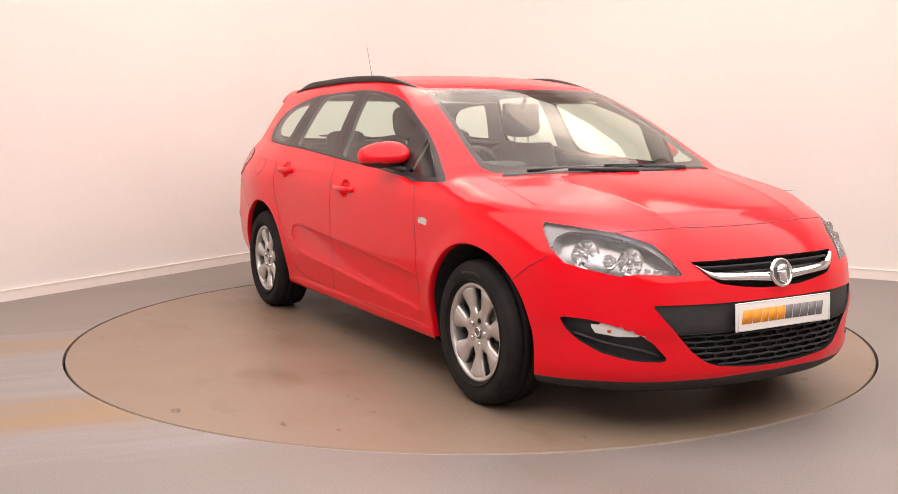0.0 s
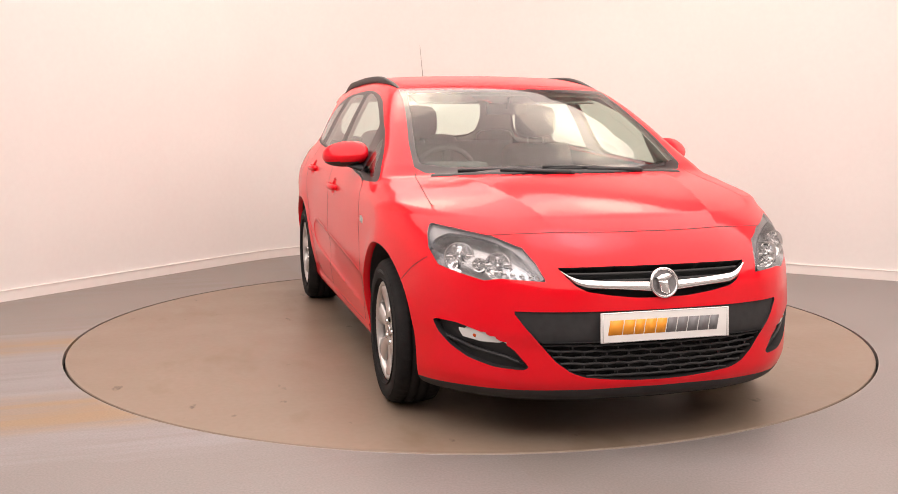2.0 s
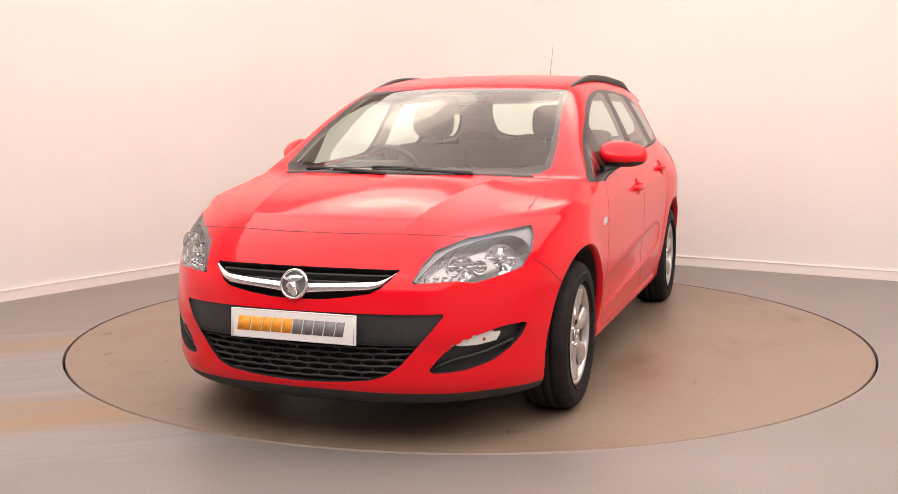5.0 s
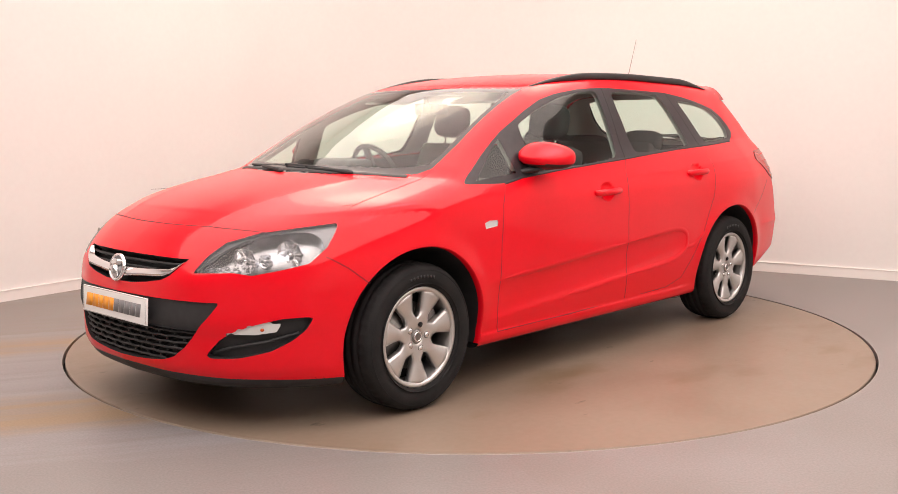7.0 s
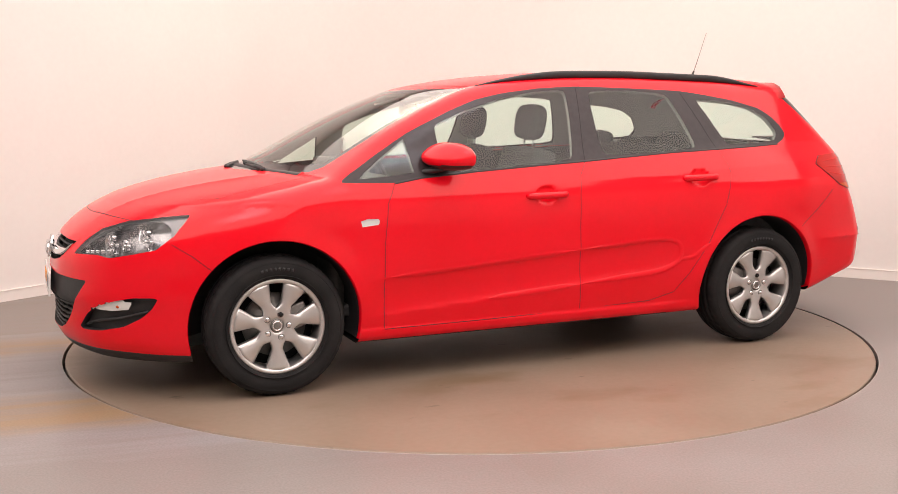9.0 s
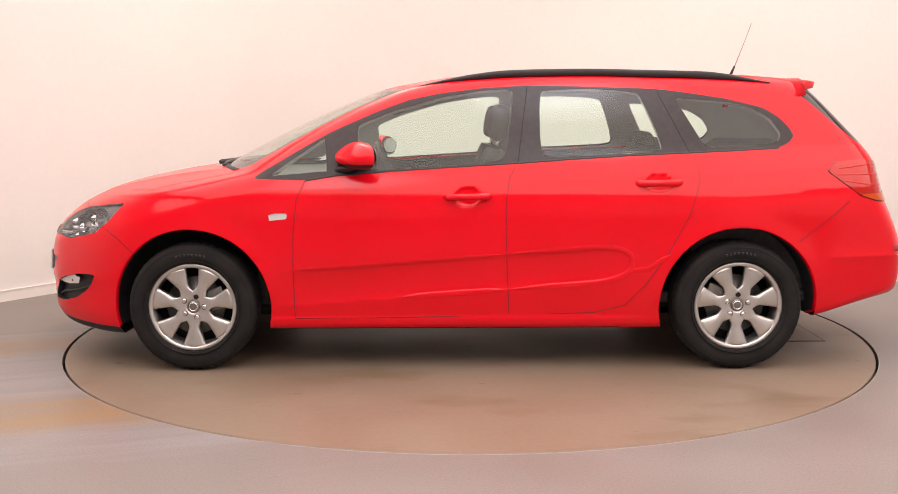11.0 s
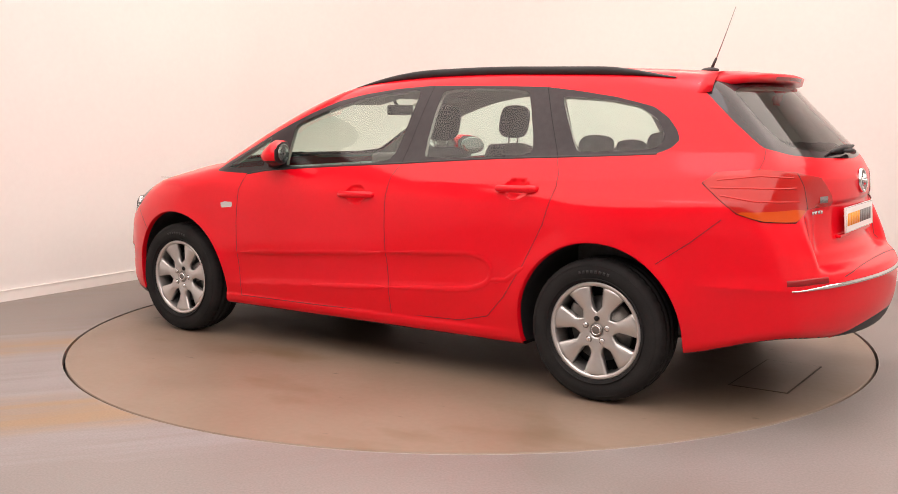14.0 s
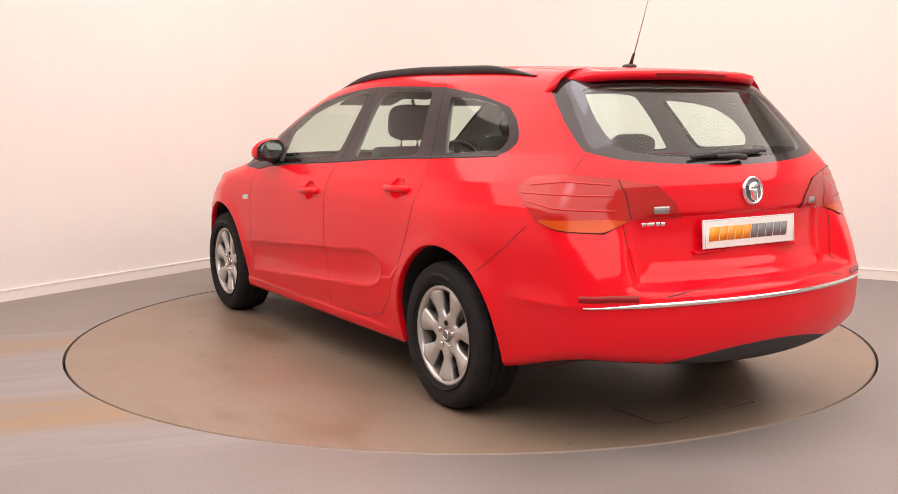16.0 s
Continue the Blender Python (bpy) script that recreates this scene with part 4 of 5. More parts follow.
HOUSING = grain(mat("lamp_housing", (.40, .40, .41), .24, .9), 25, (.34, .34, .35), (.46, .46, .47))
SATIN = mat("satin_reflector", (.88, .88, .89), .16, 1.0)
LAMP_GREY = grain(mat("grey_lamp_edge", (.24, .24, .25), .28, .6), 60, (.20, .20, .21), (.28, .28, .29))
for side in (1, -1):
    lamp = skin("headlight", zone_faces("head_lamp", "head_bowl", side=side), LENS, label="clear headlight with chrome reflectors")
    lamp.visible_shadow = False
    pocket("lamp_edge", zone_faces("head_lamp", side=side), .014, LAMP_GREY, lamp, "pale satin lamp surround")
    pocket("lamp_bowl", zone_faces("head_bowl", side=side), .05, HOUSING, lamp, "dark grey lamp bowl")
    # reflector cups with bulbs
    for (u, z), r in (((-.335, .722), .056), ((-.425, .700), .026), ((-.505, .703), .050)):
        a = radians(30)
        p = np.array(lift(30, [(u, z), (u, z + .001)], side, 1)[0])
        n = body_grad(p[None])[0]
        n /= np.linalg.norm(n)
        look_dir = Vector((1, side * .30, -.02)).normalized()
        c = Vector(p) - Vector(n) * .030
        turn = Matrix.Translation(c) @ look_dir.to_track_quat("Y", "Z").to_matrix().to_4x4()
        bm = bmesh.new()
        spun(bm, [(.008, -.022), (r * .55, -.016), (r * .85, -.006), (r, .008), (r * 1.06, .008)], 28, "y")
        bm.transform(turn)
        cup = part("reflector_cup", bm, SATIN, lamp, "chrome reflector cup")
        for k in range(6):
            bm = bmesh.new()
            ang = (k + .5) * math.pi / 3
            box(bm, -.007, .007, -.014, .002, r * .45, r * .95, .002)
            bm.transform(turn @ Matrix.Rotation(ang, 4, "Y"))
            part("reflector_facet", bm, SATIN, lamp)
        bm = bmesh.new()
        ball(bm, (0, -.006, 0), (.010, .016, .010), 12, 8)
        bm.transform(turn)
        part("bulb", bm, CHROME, lamp)
    bm = bmesh.new()
    for k in range(5):
        u = -.50 - k * .036
        p = np.array(lift(30, [(u, .672 - k * .002), (u, .673)], side, 1)[0])
        n = body_grad(p[None])[0]
        n /= np.linalg.norm(n)
        c = p - n * .024
        box(bm, c[0] - .010, c[0] + .006, c[1] - .009, c[1] + .009, c[2] - .007, c[2] + .007, .002)
    part("daylight_strip", bm, CHROME, lamp, "row of small chrome daylight lamps")

    fog = pocket("fog_pocket", zone_faces("fog_pocket", "fog_lamp", side=side), .032, BLACK, label="black plastic fog lamp pocket")
    fl = skin("indicator_lamp", zone_faces("fog_lamp", side=side), FROST, fog, "clear indicator lamp", off=-.008)
    p = np.array(lift(30, [(-.43, .424), (-.43, .425)], side, 1)[0])
    bm = bmesh.new()
    ball(bm, (p[0] - .012, p[1] * .985, p[2]), (.009, .013, .009), 14, 10)
    part("indicator_bulb", bm, AMBER, fog, "amber bulb")
    # bar across the lower pocket
    bm = bmesh.new()
    tube(bm, [np.array(q) - np.array([.016, side * .01, 0]) for q in lift(30, [(-.30, .405), (-.42, .372), (-.55, .352), (-.62, .330)], side, 1)], .007, 6)
    part("pocket_bar", bm, BLACK, fog)
    rep = pocket("side_repeater", zone_faces("side_repeater", side=side), .004, FROST, label="clear side indicator lens")
    skin("repeater_lens", zone_faces("side_repeater", side=side), LENS, rep, off=.003)

    tail = skin("tail_light", zone_faces("tail_lamp", "tail_amber", side=side), TAIL_RED, label="red tail light with amber indicator", off=.004)
    skin("amber_lens", zone_faces("tail_amber", side=side), AMBER, tail, "amber indicator lens", off=.0055)
    skin("tailgate_light", zone_faces("tail_inner", side=side), TAIL_RED, label="red tail light on the tailgate", off=.004)
    rv = lift(129, [(1.388, .895), (1.44, .895)], side, 1)
    strip("reverse_lamp", rv, .034, .006, HOUSING, label="grey reversing lamp")
    for pts in ([(.93, .985), (1.08, 1.003), (1.24, .992)], [(.90, .955), (1.05, .955), (1.25, .95)], [(.93, .925), (1.04, .905), (1.26, .895)]):
        strip("lens_rib", lift(129, pts, side, 1), .009, .0052, RIB_RED, tail)
    strip("lamp_gap", lift(129, [(1.262, 1.012), (1.293, .955), (1.313, .862)], side, 1), .0045, .005, DARK)
    strip("lamp_gap", lift(129, [(.874, .973), (.933, 1.016), (1.086, 1.029), (1.26, 1.012), (1.401, .984), (1.468, .911), (1.48, .865),
                                 (1.311, .862), (1.228, .816), (1.065, .828), (.978, .857), (.927, .906), (.874, .973)], side, 1), .005, .0014, DARK)
    # reflector in the rear bumper
    strip("bumper_reflector", lift(150, [(.38, .585), (.50, .587), (.60, .585)], side, 1), .026, .003, DEEP_RED, label="dark red bumper reflector")

# upper grille
grille = pocket("grille", zone_faces("grille"), .045, DARK, label="black upper grille opening")
for z in (.665, .640, .615):
    bm = bmesh.new()
    w = .35 if z > .65 else .31
    ys = np.linspace(-w, w, 30)
    tube(bm, [(x - .022, y, z) for x, y in zip(end_x(ys, z, 1), ys)], .006, 6)
    part("slat", bm, BLACK, grille)
bm = bmesh.new()
rows = []
for y in np.linspace(-.378, .378, 61):
    a = abs(y)
    zt = float(np.interp(a, [0, .168, .316, .349, .378], [.636, .642, .651, .664, .683]))
    zb = float(np.interp(a, [0, .167, .293, .332, .378], [.597, .611, .620, .634, .677]))
    xt, xb = end_x(y, zt, 1) + .006, end_x(y, zb, 1) + .004
    rows.append([bm.verts.new(q) for q in ((xt - .02, y, zt), (xt, y, zt - .002), ((xt + xb) / 2 + .005, y, (zt + zb) / 2), (xb, y, zb + .002), (xb - .02, y, zb))])
for a, b in zip(rows, rows[1:]):
    for j in range(4):
        bm.faces.new((a[j], b[j], b[j + 1], a[j + 1]))
bmesh.ops.recalc_face_normals(bm, faces=bm.faces)
part("chrome_bar", bm, CHROME, grille, "curved chrome bar across the grille")

# lower intake: smooth panel above, mesh below
panel = pocket("intake_panel", zone_faces("intake"), .008, BLACK, label="smooth black bumper panel")
mesh_back = pocket("intake_mesh", zone_faces("intake_mesh"), .055, DARK, label="black honeycomb lower intake")
for i in range(6):
    z = .288 + i * .0235
    w = float(np.interp(z, [.267, .286, .303, .344, .42], [.10, .28, .345, .398, .462]))
    bm = bmesh.new()
    n = max(12, int(w / .009))
    ys = np.linspace(-w, w, 2 * n)
    tube(bm, [(x - .018, y, z + .0016 * math.cos(y / .085 * 2 * math.pi + i * math.pi)) for x, y in zip(end_x(ys, z, 1), ys)], .0055, 6)
    k = -12
    while k <= 12:
        y = (k + .5 * (i % 2)) * .085
        if abs(y) < w - .02 and i < 5:
            xe = end_x(y, z, 1)
            box(bm, xe - .035, xe - .018, y - .004, y + .004, z, z + .0235)
        k += 1
    part("slat", bm, BLACK, mesh_back)


def badge(name, centre, normal, r):
    """A plain round chrome badge."""
    turn = Matrix.Translation(centre) @ Vector(normal).to_track_quat("Y", "Z").to_matrix().to_4x4()
    bm = bmesh.new()
    spun(bm, [(r * .80, .0), (r * .82, .009), (r * .90, .012), (r * .98, .009), (r, .0)], 40, "y")
    bm.transform(turn)
    ring = part(name, bm, CHROME, car, "round chrome badge")
    bm = bmesh.new()
    spun(bm, [(.0005, .004), (r * .81, .003)], 40, "y")
    bm.transform(turn)
    part("badge_field", bm, LAMP_GREY, ring, "grey badge field")
    bm = bmesh.new()
    tube(bm, [(r * q * math.cos(a), .006, r * q * math.sin(a)) for q, a in ((.75, 2.5), (.45, 2.1), (.30, 1.0), (.52, .45), (.35, -.3), (.1, -.9), (.42, -1.5), (.72, -1.9))],
         [r * .1, r * .26, r * .34, r * .32, r * .38, r * .4, r * .32, r * .16], 10)
    bm.transform(turn)
    part("badge_shape", bm, CHROME, ring)
    return ring


badge("badge", (end_x(0, .632, 1) + .006, 0, .632), (1, 0, .22), .058)
badge("badge", (end_x(0, .955, -1) - .001, 0, .955), (-1, 0, .12), .056)


def plate(sign, z, tilt, x):
    """A white plate with a dealer's marking as plain slanted bars, orange and grey."""
    turn = Matrix.Translation((x, 0, z)) @ Matrix.Rotation(radians(tilt), 4, "Y")
    bm = bmesh.new()
    box(bm, -.004, .004, -.26, .26, -.0555, .0555, .003)
    bm.transform(turn)
    p = part("plate", bm, WHITE, car, "white dealer plate with orange and grey bars")
    widths = (.058, .046, .040, .046, .042, .042, .044, .044, .045, .038)
    s = -.228
    for i, w in enumerate(widths):
        bm = bmesh.new()
        vs = box(bm, sign * .0036, sign * .0052, s, s + w - .004, -.027, .027)
        for v in vs:
            v.co.y += v.co.z * .18
            v.co.y *= sign
        bm.transform(turn)
        part("marking_bar", bm, ORANGE if i < 5 else GREY, p)
        s += w
    bm = bmesh.new()
    for y in (-.252, .252):
        box(bm, sign * .004, sign * .0048, y - .002, y + .002, -.052, .052)
    for q in (-.0525, .0525):
        box(bm, sign * .004, sign * .0048, -.254, .254, q - .0012, q + .0012)
    bm.transform(turn)
    part("plate_edge", bm, FROST, p)


plate(1, .478, -3, 2.263)
# plate recess and plate on the tailgate
bm = bmesh.new()
xr = end_x(0, .80, -1)
box(bm, xr - .004, xr + .03, -.285, .285, .72, .735, .004)
part("plate_shelf", bm, PAINT, car)
plate(-1, .795, 4, xr - .012)
for s0, s1, z in ((.515, .405, .838), (-.45, -.51, .862)):
    n = 5 if s0 > 0 else 3
    for k in range(n):
        a, b = s0 + (s1 - s0) * k / n, s0 + (s1 - s0) * (k + .78) / n
        strip("model_marking", [(-2.2, a, z), (-2.2, (a + b) / 2, z), (-2.2, b, z)], .017, .003, CHROME, label="chrome marking bar")

# chrome strip across the rear bumper
strip("chrome_strip", [(-2.38 + .36 * y * y, y, .553 + .012 * (1 - (y / .8) ** 2)) for y in np.linspace(-.79, .79, 90)], .017, .006, CHROME,
      label="chrome strip across the rear bumper", taper=True)

# ---------------------------------------------------------------- mirrors, handles, rails, wipers
for side in (1, -1):
    bm = bmesh.new()
    vs = ball(bm, (0, 0, 0), (1, 1, 1), 36, 24)
    for v in vs:
        x, y, z = v.co
        # rounded box, longer to the outside, cut flat towards the rear
        k = (abs(x) ** 2.6 + abs(y) ** 2.6 + abs(z) ** 2.6) ** (1 / 2.6)
        x, y, z = x / k, y / k, z / k
        wide = 1 - .25 * max(0, y)
        x = max(x, -.55)
        # the top falls away to the front and the shell swells towards the door
        fall = 1 - .70 * max(0, x) ** 1.4 if z > 0 else 1 - .35 * max(0, x)
        v.co = (.098 * x * wide - .05 * y, .108 * y, .064 * z * (1 - .16 * max(0, y)) * fall - .010 * y - .010 * max(0, x))
    for v in vs:
        v.co = Vector((.515 + v.co.x, side * (.905 + v.co.y), 1.060 + v.co.z))
    if side < 0:
        bmesh.ops.reverse_faces(bm, faces=bm.faces)
    bezel = bmesh.new()
    bmesh.ops.recalc_face_normals(bm, faces=bm.faces)
    back = [f for f in bm.faces if f.normal.x < -.72]
    for f in back:
        bezel.faces.new([bezel.verts.new(v.co) for v in f.verts])
    bmesh.ops.remove_doubles(bezel, verts=bezel.verts, dist=.0002)
    bmesh.ops.delete(bm, geom=back, context="FACES")
    faces = [f for f in bm.faces if f.calc_center_median().z < 1.022]
    low = bmesh.new()
    for f in faces:
        low.faces.new([low.verts.new(v.co - Vector((0, 0, .001))) for v in f.verts])
    bmesh.ops.remove_doubles(low, verts=low.verts, dist=.0002)
    bmesh.ops.delete(bm, geom=faces, context="FACES")
    bmesh.ops.recalc_face_normals(bm, faces=bm.faces)
    mir = part("door_mirror", bm, PAINT, car, "red door mirror with black base")
    part("mirror_base", low, BLACK, mir, "black plastic mirror base")
    part("mirror_bezel", bezel, BLACK, mir, "black rim round the mirror glass")
    bm = bmesh.new()
    tube(bm, [(.51, side * .90, 1.012), (.555, side * .862, 1.0), (.60, side * .825, .990), (.62, side * .785, .984)], [.030, .036, .040, .042], 10, .42)
    part("mirror_arm", bm, BLACK, mir, "black mirror arm")
    bm = bmesh.new()
    ball(bm, (.458, side * .903, 1.060), (.004, .090, .048), 28, 12, Matrix.Rotation(radians(25 * side), 4, "Z"))
    part("mirror_glass", bm, MIRROR, mir, "mirror glass")

    for x0, x1, z in ((.100, -.125, .859), (-.832, -1.050, .921)):
        y0, y1 = side_y(x0, z), side_y(x1, z)
        bm = bmesh.new()
        pts = []
        for t in np.linspace(0, 1, 15):
            x = x0 + (x1 - x0) * t
            out = .004 + .030 * math.sin(math.pi * min(1, max(0, t))) ** .45
            pts.append((x, side * (y0 + (y1 - y0) * t + out - .010), z + .004 * t))
        tube(bm, pts, [.010] + [.0135] * 13 + [.010], 10, 1.25)
        part("door_handle", bm, PAINT, car, "body-coloured door handle")

    # roof rail
    bm = bmesh.new()
    xs = np.linspace(.235, -1.56, 60)
    rows = []
    for i, x in enumerate(xs):
        y = .572 - .02 * step(np.array([x]), -1.0, -1.6)[0] - .012 * step(np.array([x]), -.1, .24)[0]
        base = roof_z(x, y)
        k = min(1.0, step(np.array([i / 59]), 0, .26)[0] ** .7, step(np.array([1 - i / 59]), 0, .2)[0] ** .7) if 0 < i < 59 else 0.02
        top = base + .032 * k
        rows.append([bm.verts.new((x, side * (y + o), zz)) for o, zz in ((.012, base - .004), (.013, top - .006), (.008, top), (-.008, top), (-.013, top - .006), (-.012, base - .004))])
    for a, b in zip(rows, rows[1:]):
        for j in range(6):
            bm.faces.new((a[j], a[(j + 1) % 6], b[(j + 1) % 6], b[j]))
    bmesh.ops.recalc_face_normals(bm, faces=bm.faces)
    part("roof_rail", bm, BLACK, car, "black roof rail")

# fuel flap on the driver's side
flap = [(-1.44 + .085 * math.cos(a) * (1 + .1 * math.cos(2 * a)), -.9, .945 + .075 * math.sin(a)) for a in np.linspace(0, 2 * math.pi, 41)]
strip("fuel_flap_gap", flap, .0035, .0006, DARK)

# aerial
bm = bmesh.new()
ball(bm, (-1.505, 0, roof_z(-1.505, 0) + .004), (.045, .02, .014), 20, 12)
tube(bm, [(-1.512, 0, roof_z(-1.51, 0) + .01), (-1.535, 0, roof_z(-1.51, 0) + .062)], [.0085, .0055], 8)
aer = part("aerial_base", bm, BLACK, car, "black aerial foot")
bm = bmesh.new()
z0 = roof_z(-1.51, 0)
tube(bm, [(-1.535, 0, z0 + .06), (-1.58, 0, z0 + .18), (-1.622, 0, z0 + .298)], [.0026, .0022, .0018], 6)
part("aerial_rod", bm, STEEL, aer, "thin grey aerial rod")

# spoiler over the rear window
bm = bmesh.new()
rows = []
for y in np.linspace(-.60, .60, 49):
    a = abs(y)
    x0 = -1.655
    tip = -1.90 + .35 * a * a + .75 * max(0, a - .44)
    ease = min(1.0, max(0.0, (a - .46) / .14)) ** 2
    tip = tip * (1 - .8 * ease) + (x0 - .05) * .8 * ease
    zr = roof_z(x0, a) - .001
    drop = (.030 + .055 * max(0, a - .35)) * (1 - .8 * ease)
    zt = roof_z(x0, a) - .016 - .10 * max(0, a - .45)
    rows.append([bm.verts.new(p) for p in ((x0, y, zr - .002), (x0 - .08, y, zr + .002), ((x0 + tip) / 2, y, (zr + zt) / 2 + .005), (tip + .02, y, zt + .003),
                                           (tip, y, zt - .004), (tip + .008, y, zt - drop), (tip + .06, y, zt - drop - .008), (x0 - .015, y, zt - drop - .012))])
for a, b in zip(rows, rows[1:]):
    for j in range(7):
        bm.faces.new((a[j], b[j], b[j + 1], a[j + 1]))
for r in (rows[0], rows[-1]):
    bm.faces.new(r)
bmesh.ops.recalc_face_normals(bm, faces=bm.faces)
sp = part("spoiler", bm, PAINT, car, "red roof spoiler over the rear window")
bm = bmesh.new()
rows = []
for y in np.linspace(-.20, .20, 15):
    tip = -1.90 + .35 * y * y
    zt = roof_z(-1.655, abs(y)) - .016
    rows.append([bm.verts.new((tip - .0015, y, zt - .012)), bm.verts.new((tip + .0045, y, zt - .027))])
for a, b in zip(rows, rows[1:]):
    bm.faces.new((a[0], b[0], b[1], a[1]))
part("brake_light", bm, DEEP_RED, sp, "dark red high brake light")


def wiper(name, pivot, tip, lift_by, blade, thick=.010):
    """A wiper lying on a pane: arm from the pivot and a blade with its spine."""
    bm = bmesh.new()
    a, b = Vector(pivot), Vector(tip)
    tube(bm, [a, a.lerp(b, .3) + Vector(lift_by) * 1.2, a.lerp(b, .75) + Vector(lift_by)], [.013, .011, .007], 8)
    ball(bm, a, (.014, .014, .012), 12, 8)
    w = part(name, bm, BLACK, car, "black wiper arm and blade")
    c, d = Vector(blade[0]), Vector(blade[1])
    bm = bmesh.new()
    tube(bm, [c, c.lerp(d, .5) + Vector(lift_by) * .5, d], [.006, thick, .006], 6)
    part("wiper_blade", bm, BLACK, w)
    return w


def on_screen(y, z, out=.006):
    """A place on the windscreen or bonnet scuttle at a height."""
    lo, hi = .2, 1.6
    for _ in range(40):
        m = (lo + hi) / 2
        lo, hi = (m, hi) if body(np.array([m]), np.array([y]), np.array([z]))[0] < 0 else (lo, m)
    return (lo + out, y, z + out * .8)


wiper("windscreen_wiper", on_screen(-.02, .990), on_screen(-.42, 1.002), (.003, 0, .002), (on_screen(.06, 1.004), on_screen(-.50, .998)))
wiper("windscreen_wiper", on_screen(.36, .990), on_screen(.0, 1.004), (.003, 0, .002), (on_screen(.30, .998), on_screen(-.12, 1.014)))
# dark scuttle under the screen
strip("scuttle", [(1.31 - .38 * y * y, y, 1.0) for y in np.linspace(-.62, .62, 50)], .035, .004, BLACK, label="black scuttle panel")


def rear_at(y, z, out):
    return (end_x(y, z, -1) - out, y, z + out * .4)


wiper("rear_wiper", rear_at(0.0, 1.075, .02), rear_at(.20, 1.078, .02), (-.01, 0, .005), (rear_at(-.16, 1.10, .015), rear_at(.26, 1.082, .015)), .019)

# ---------------------------------------------------------------- the cabin
def seat(x, y, wide, name="front_seat"):
    """A car seat: cushion, bolstered backrest and headrest on two posts."""
    bm = bmesh.new()
    box(bm, x - .05, x + .48, y - wide, y + wide, .36, .56, .05)
    s = part(name, bm, FABRIC, car, "dark cloth car seat")
    bm = bmesh.new()
    vs = box(bm, -.07, .07, -wide, wide, 0, .58, .045)
    for v in bm.verts:
        v.co.y *= 1 - .22 * max(0, (v.co.z - .25) / .33)
    bm.transform(Matrix.Translation((x, y, .52)) @ Matrix.Rotation(radians(-17), 4, "Y"))
    part("backrest", bm, FABRIC, s)
    return s


def headrest(x, y, z, w, h, parent):
    bm = bmesh.new()
    vs = ball(bm, (0, 0, 0), (1, 1, 1), 24, 16)
    for v in vs:
        k = (abs(v.co.x) ** 3.5 + abs(v.co.y) ** 3.5 + abs(v.co.z) ** 3.5) ** (1 / 3.5)
        v.co = Vector((v.co.x / k * .05, v.co.y / k * w, v.co.z / k * h))
    bm.transform(Matrix.Translation((x, y, z)) @ Matrix.Rotation(radians(-10), 4, "Y"))
    ob = part("headrest", bm, FABRIC, parent)
    bm = bmesh.new()
    for o in (-.05, .05):
        tube(bm, [(x + .015, y + o, z - h - .06), (x + .005, y + o, z - h + .02)], .006, 8)
    part("headrest_post", bm, CHROME, parent)
    return ob


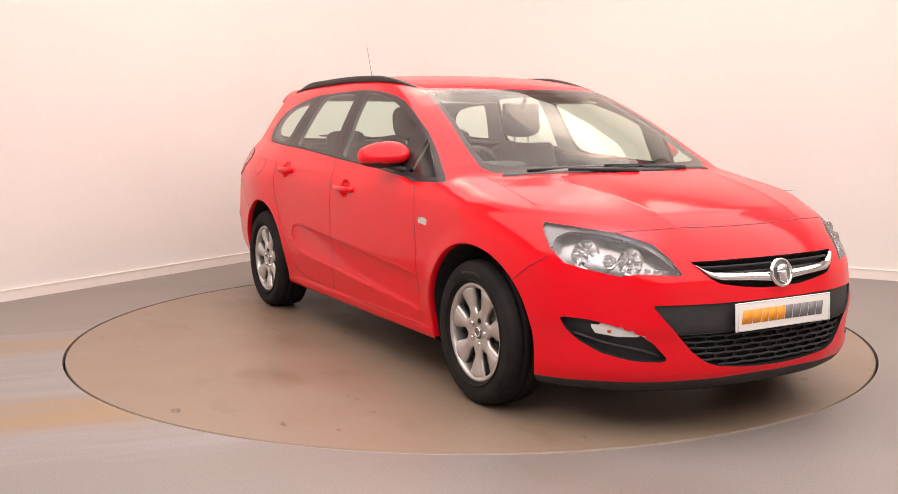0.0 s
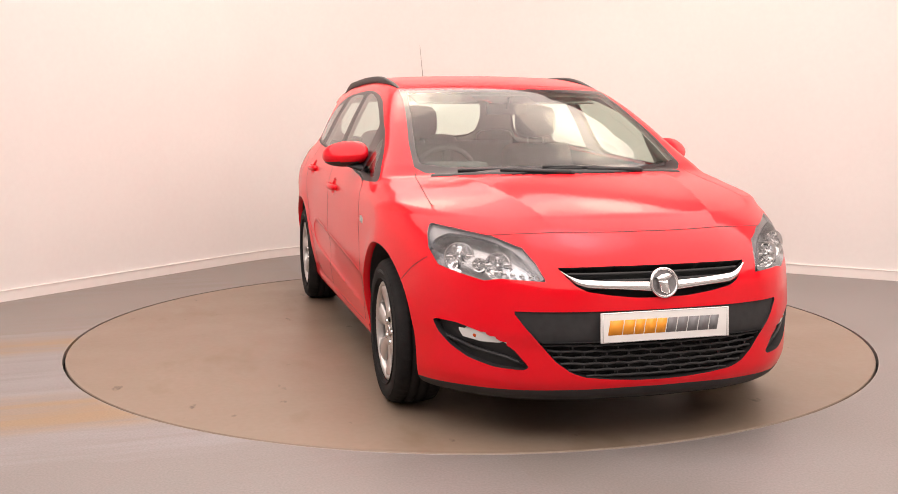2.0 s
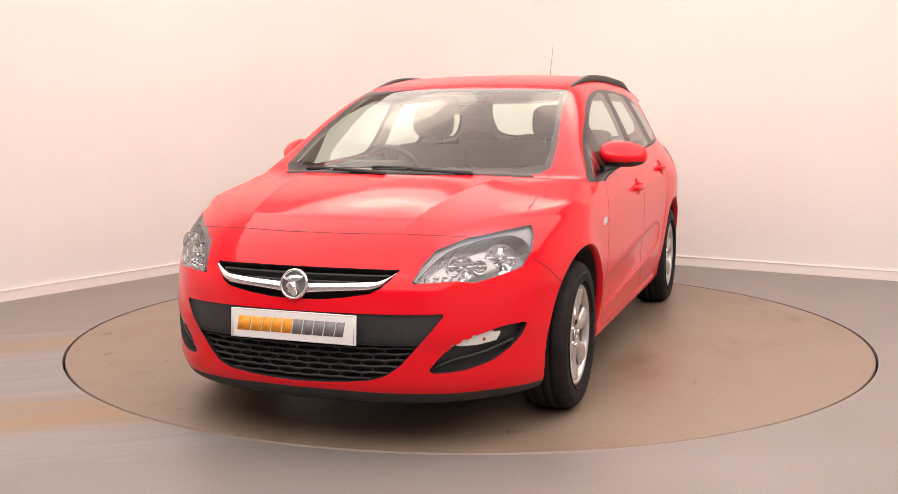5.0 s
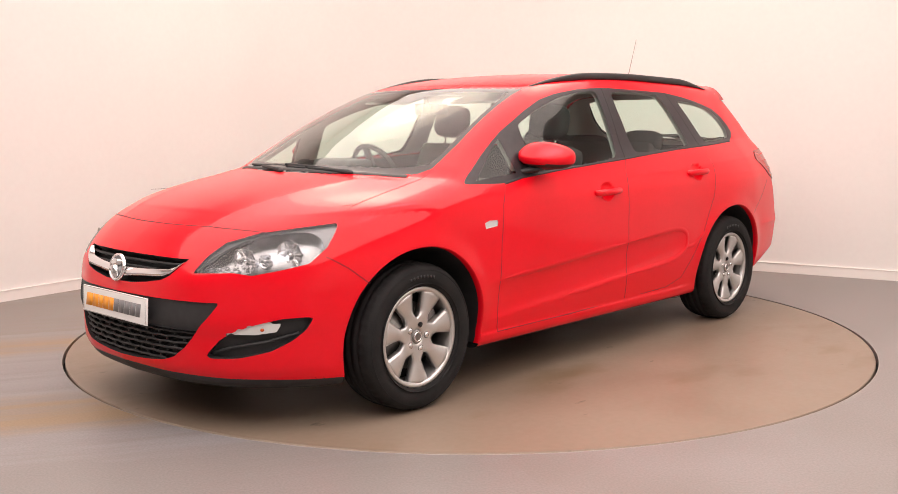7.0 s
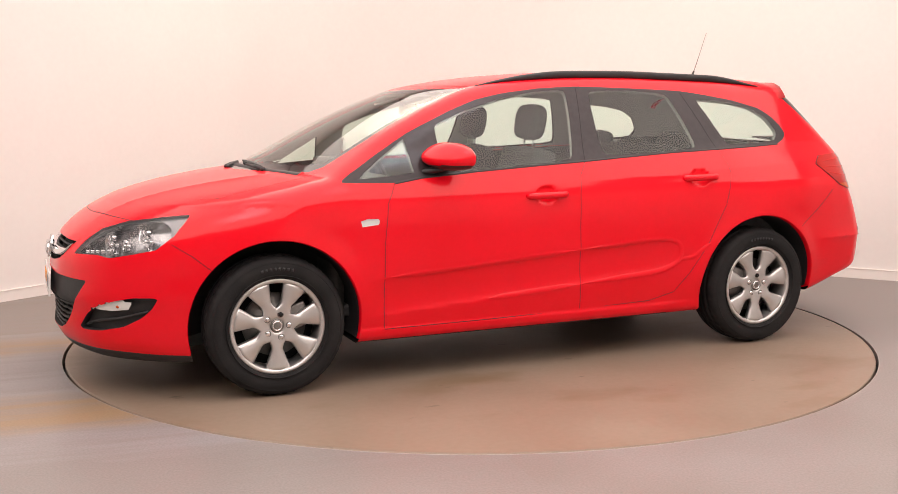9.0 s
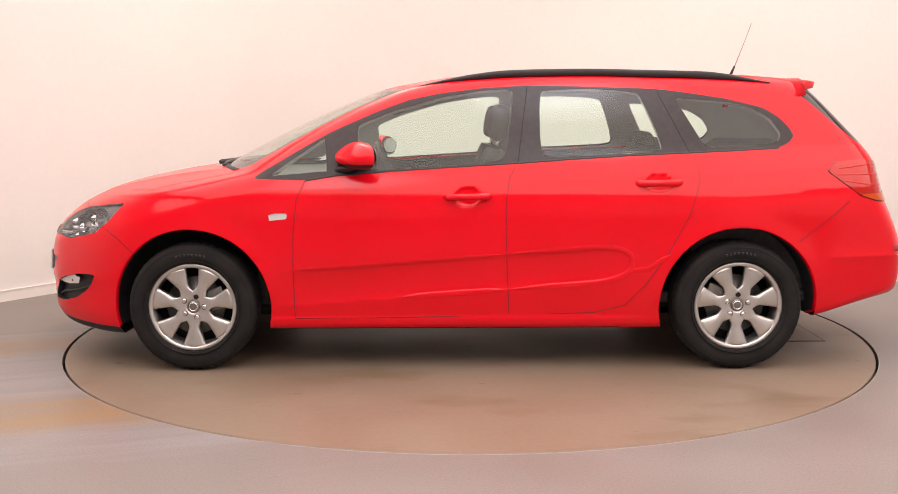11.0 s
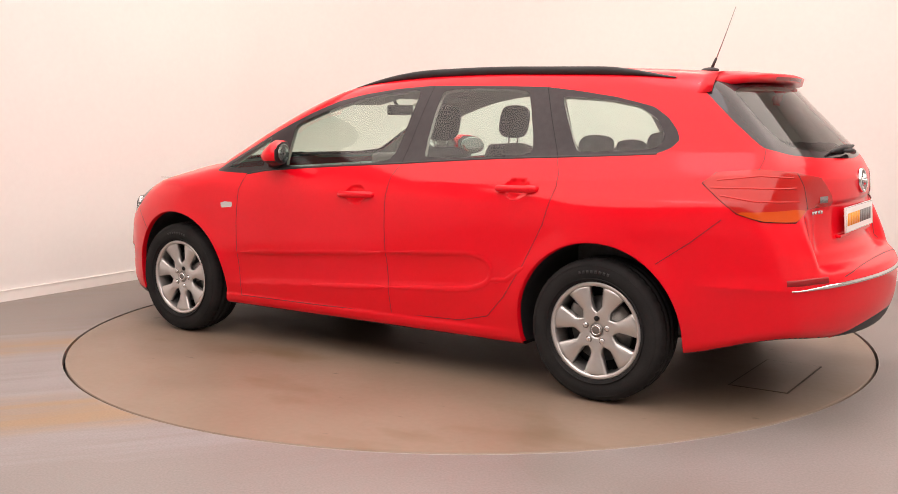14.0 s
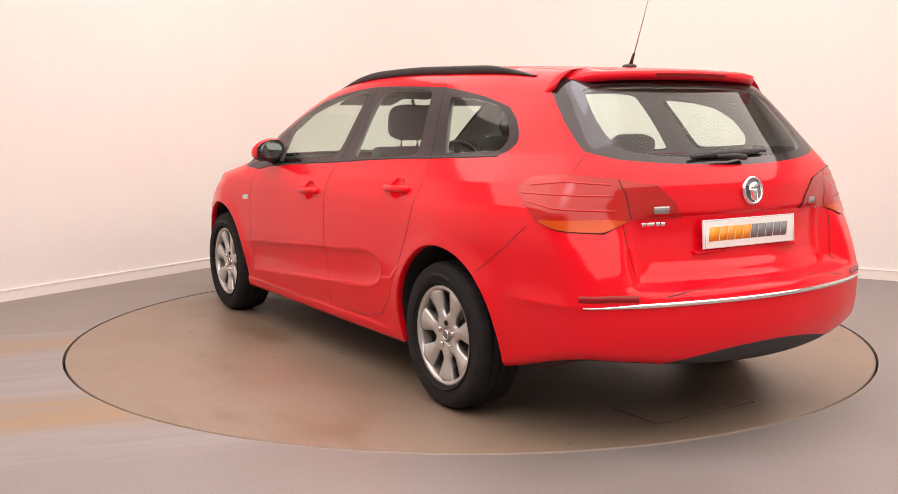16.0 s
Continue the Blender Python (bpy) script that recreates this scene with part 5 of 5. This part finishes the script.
for y in (.37, -.37):
    s = seat(-.02, y, .25)
    headrest(-.19, y, 1.215, .125, .095, s)
bench = seat(-.92, 0, .64, "rear_bench")
for y in (.40, 0, -.40):
    headrest(-1.10, y, 1.09 if y else 1.06, .13, .065, bench)
bm = bmesh.new()
vs = box(bm, .62, 1.10, -.72, .72, .62, .955, .03)
for v in bm.verts:
    if v.co.z > .8:
        v.co.z += -.02 * abs(v.co.y) + .03 * (1 - abs(v.co.x - .85) / .3)
dash = part("dashboard", bm, CABIN_GREY, car, "dark grey dashboard")
bm = bmesh.new()
box(bm, .60, .78, -.52, -.22, .92, 1.02, .03)
part("instrument_hood", bm, CABIN_GREY, dash)
bm = bmesh.new()
spun(bm, [(.165 + .014 * math.cos(a), .014 * math.sin(a)) for a in np.linspace(0, 2 * math.pi, 9)], 40, "z")
box(bm, -.16, .16, -.02, .02, -.02, .0, .004)
ball(bm, (0, 0, -.005), (.06, .06, .02), 16, 8)
bm.transform(Matrix.Translation((.44, -.37, .935)) @ Matrix.Rotation(radians(-65), 4, "Y"))
part("steering_wheel", bm, CABIN_GREY, car, "dark steering wheel on the driver's side")
bm = bmesh.new()
box(bm, -1.95, 1.0, -.70, .70, .30, .36, .02)
box(bm, -1.95, -1.15, -.68, .68, .36, .84, .02)
box(bm, .98, 1.05, -.70, .70, .3, .9)
part("cabin_floor", bm, CABIN_GREY, car, "dark cabin floor and load bay")
bm = bmesh.new()
box(bm, .36, .385, -.115, .115, 1.255, 1.315, .012)
tube(bm, [(.385, 0, 1.29), (.42, 0, 1.345)], .01, 8)
part("inside_mirror", bm, CABIN_GREY, car, "inside rear-view mirror")
for y in (.33, -.33):
    bm = bmesh.new()
    box(bm, .22, .40, y - .17, y + .17, 1.335, 1.347, .005)
    bm.transform(Matrix.Translation((.3, 0, 1.34)) @ Matrix.Rotation(radians(14), 4, "Y") @ Matrix.Translation((-.3, 0, -1.34)))
    part("sun_visor", bm, LINER, car)


def motions():
    rows, rows_t = [], []
    for t, a in TURN:
        c, s = math.cos(radians(a)), math.sin(radians(a))
        rows.append((t, pose(-(c * AXIS[0] - s * AXIS[1]), -(s * AXIS[0] + c * AXIS[1]), 0, 0, 0, a)))
        rows_t.append((t, pose(0, 0, 0, 0, 0, a)))
    walk(car, rows)
    walk(turntable, rows_t)


motions()
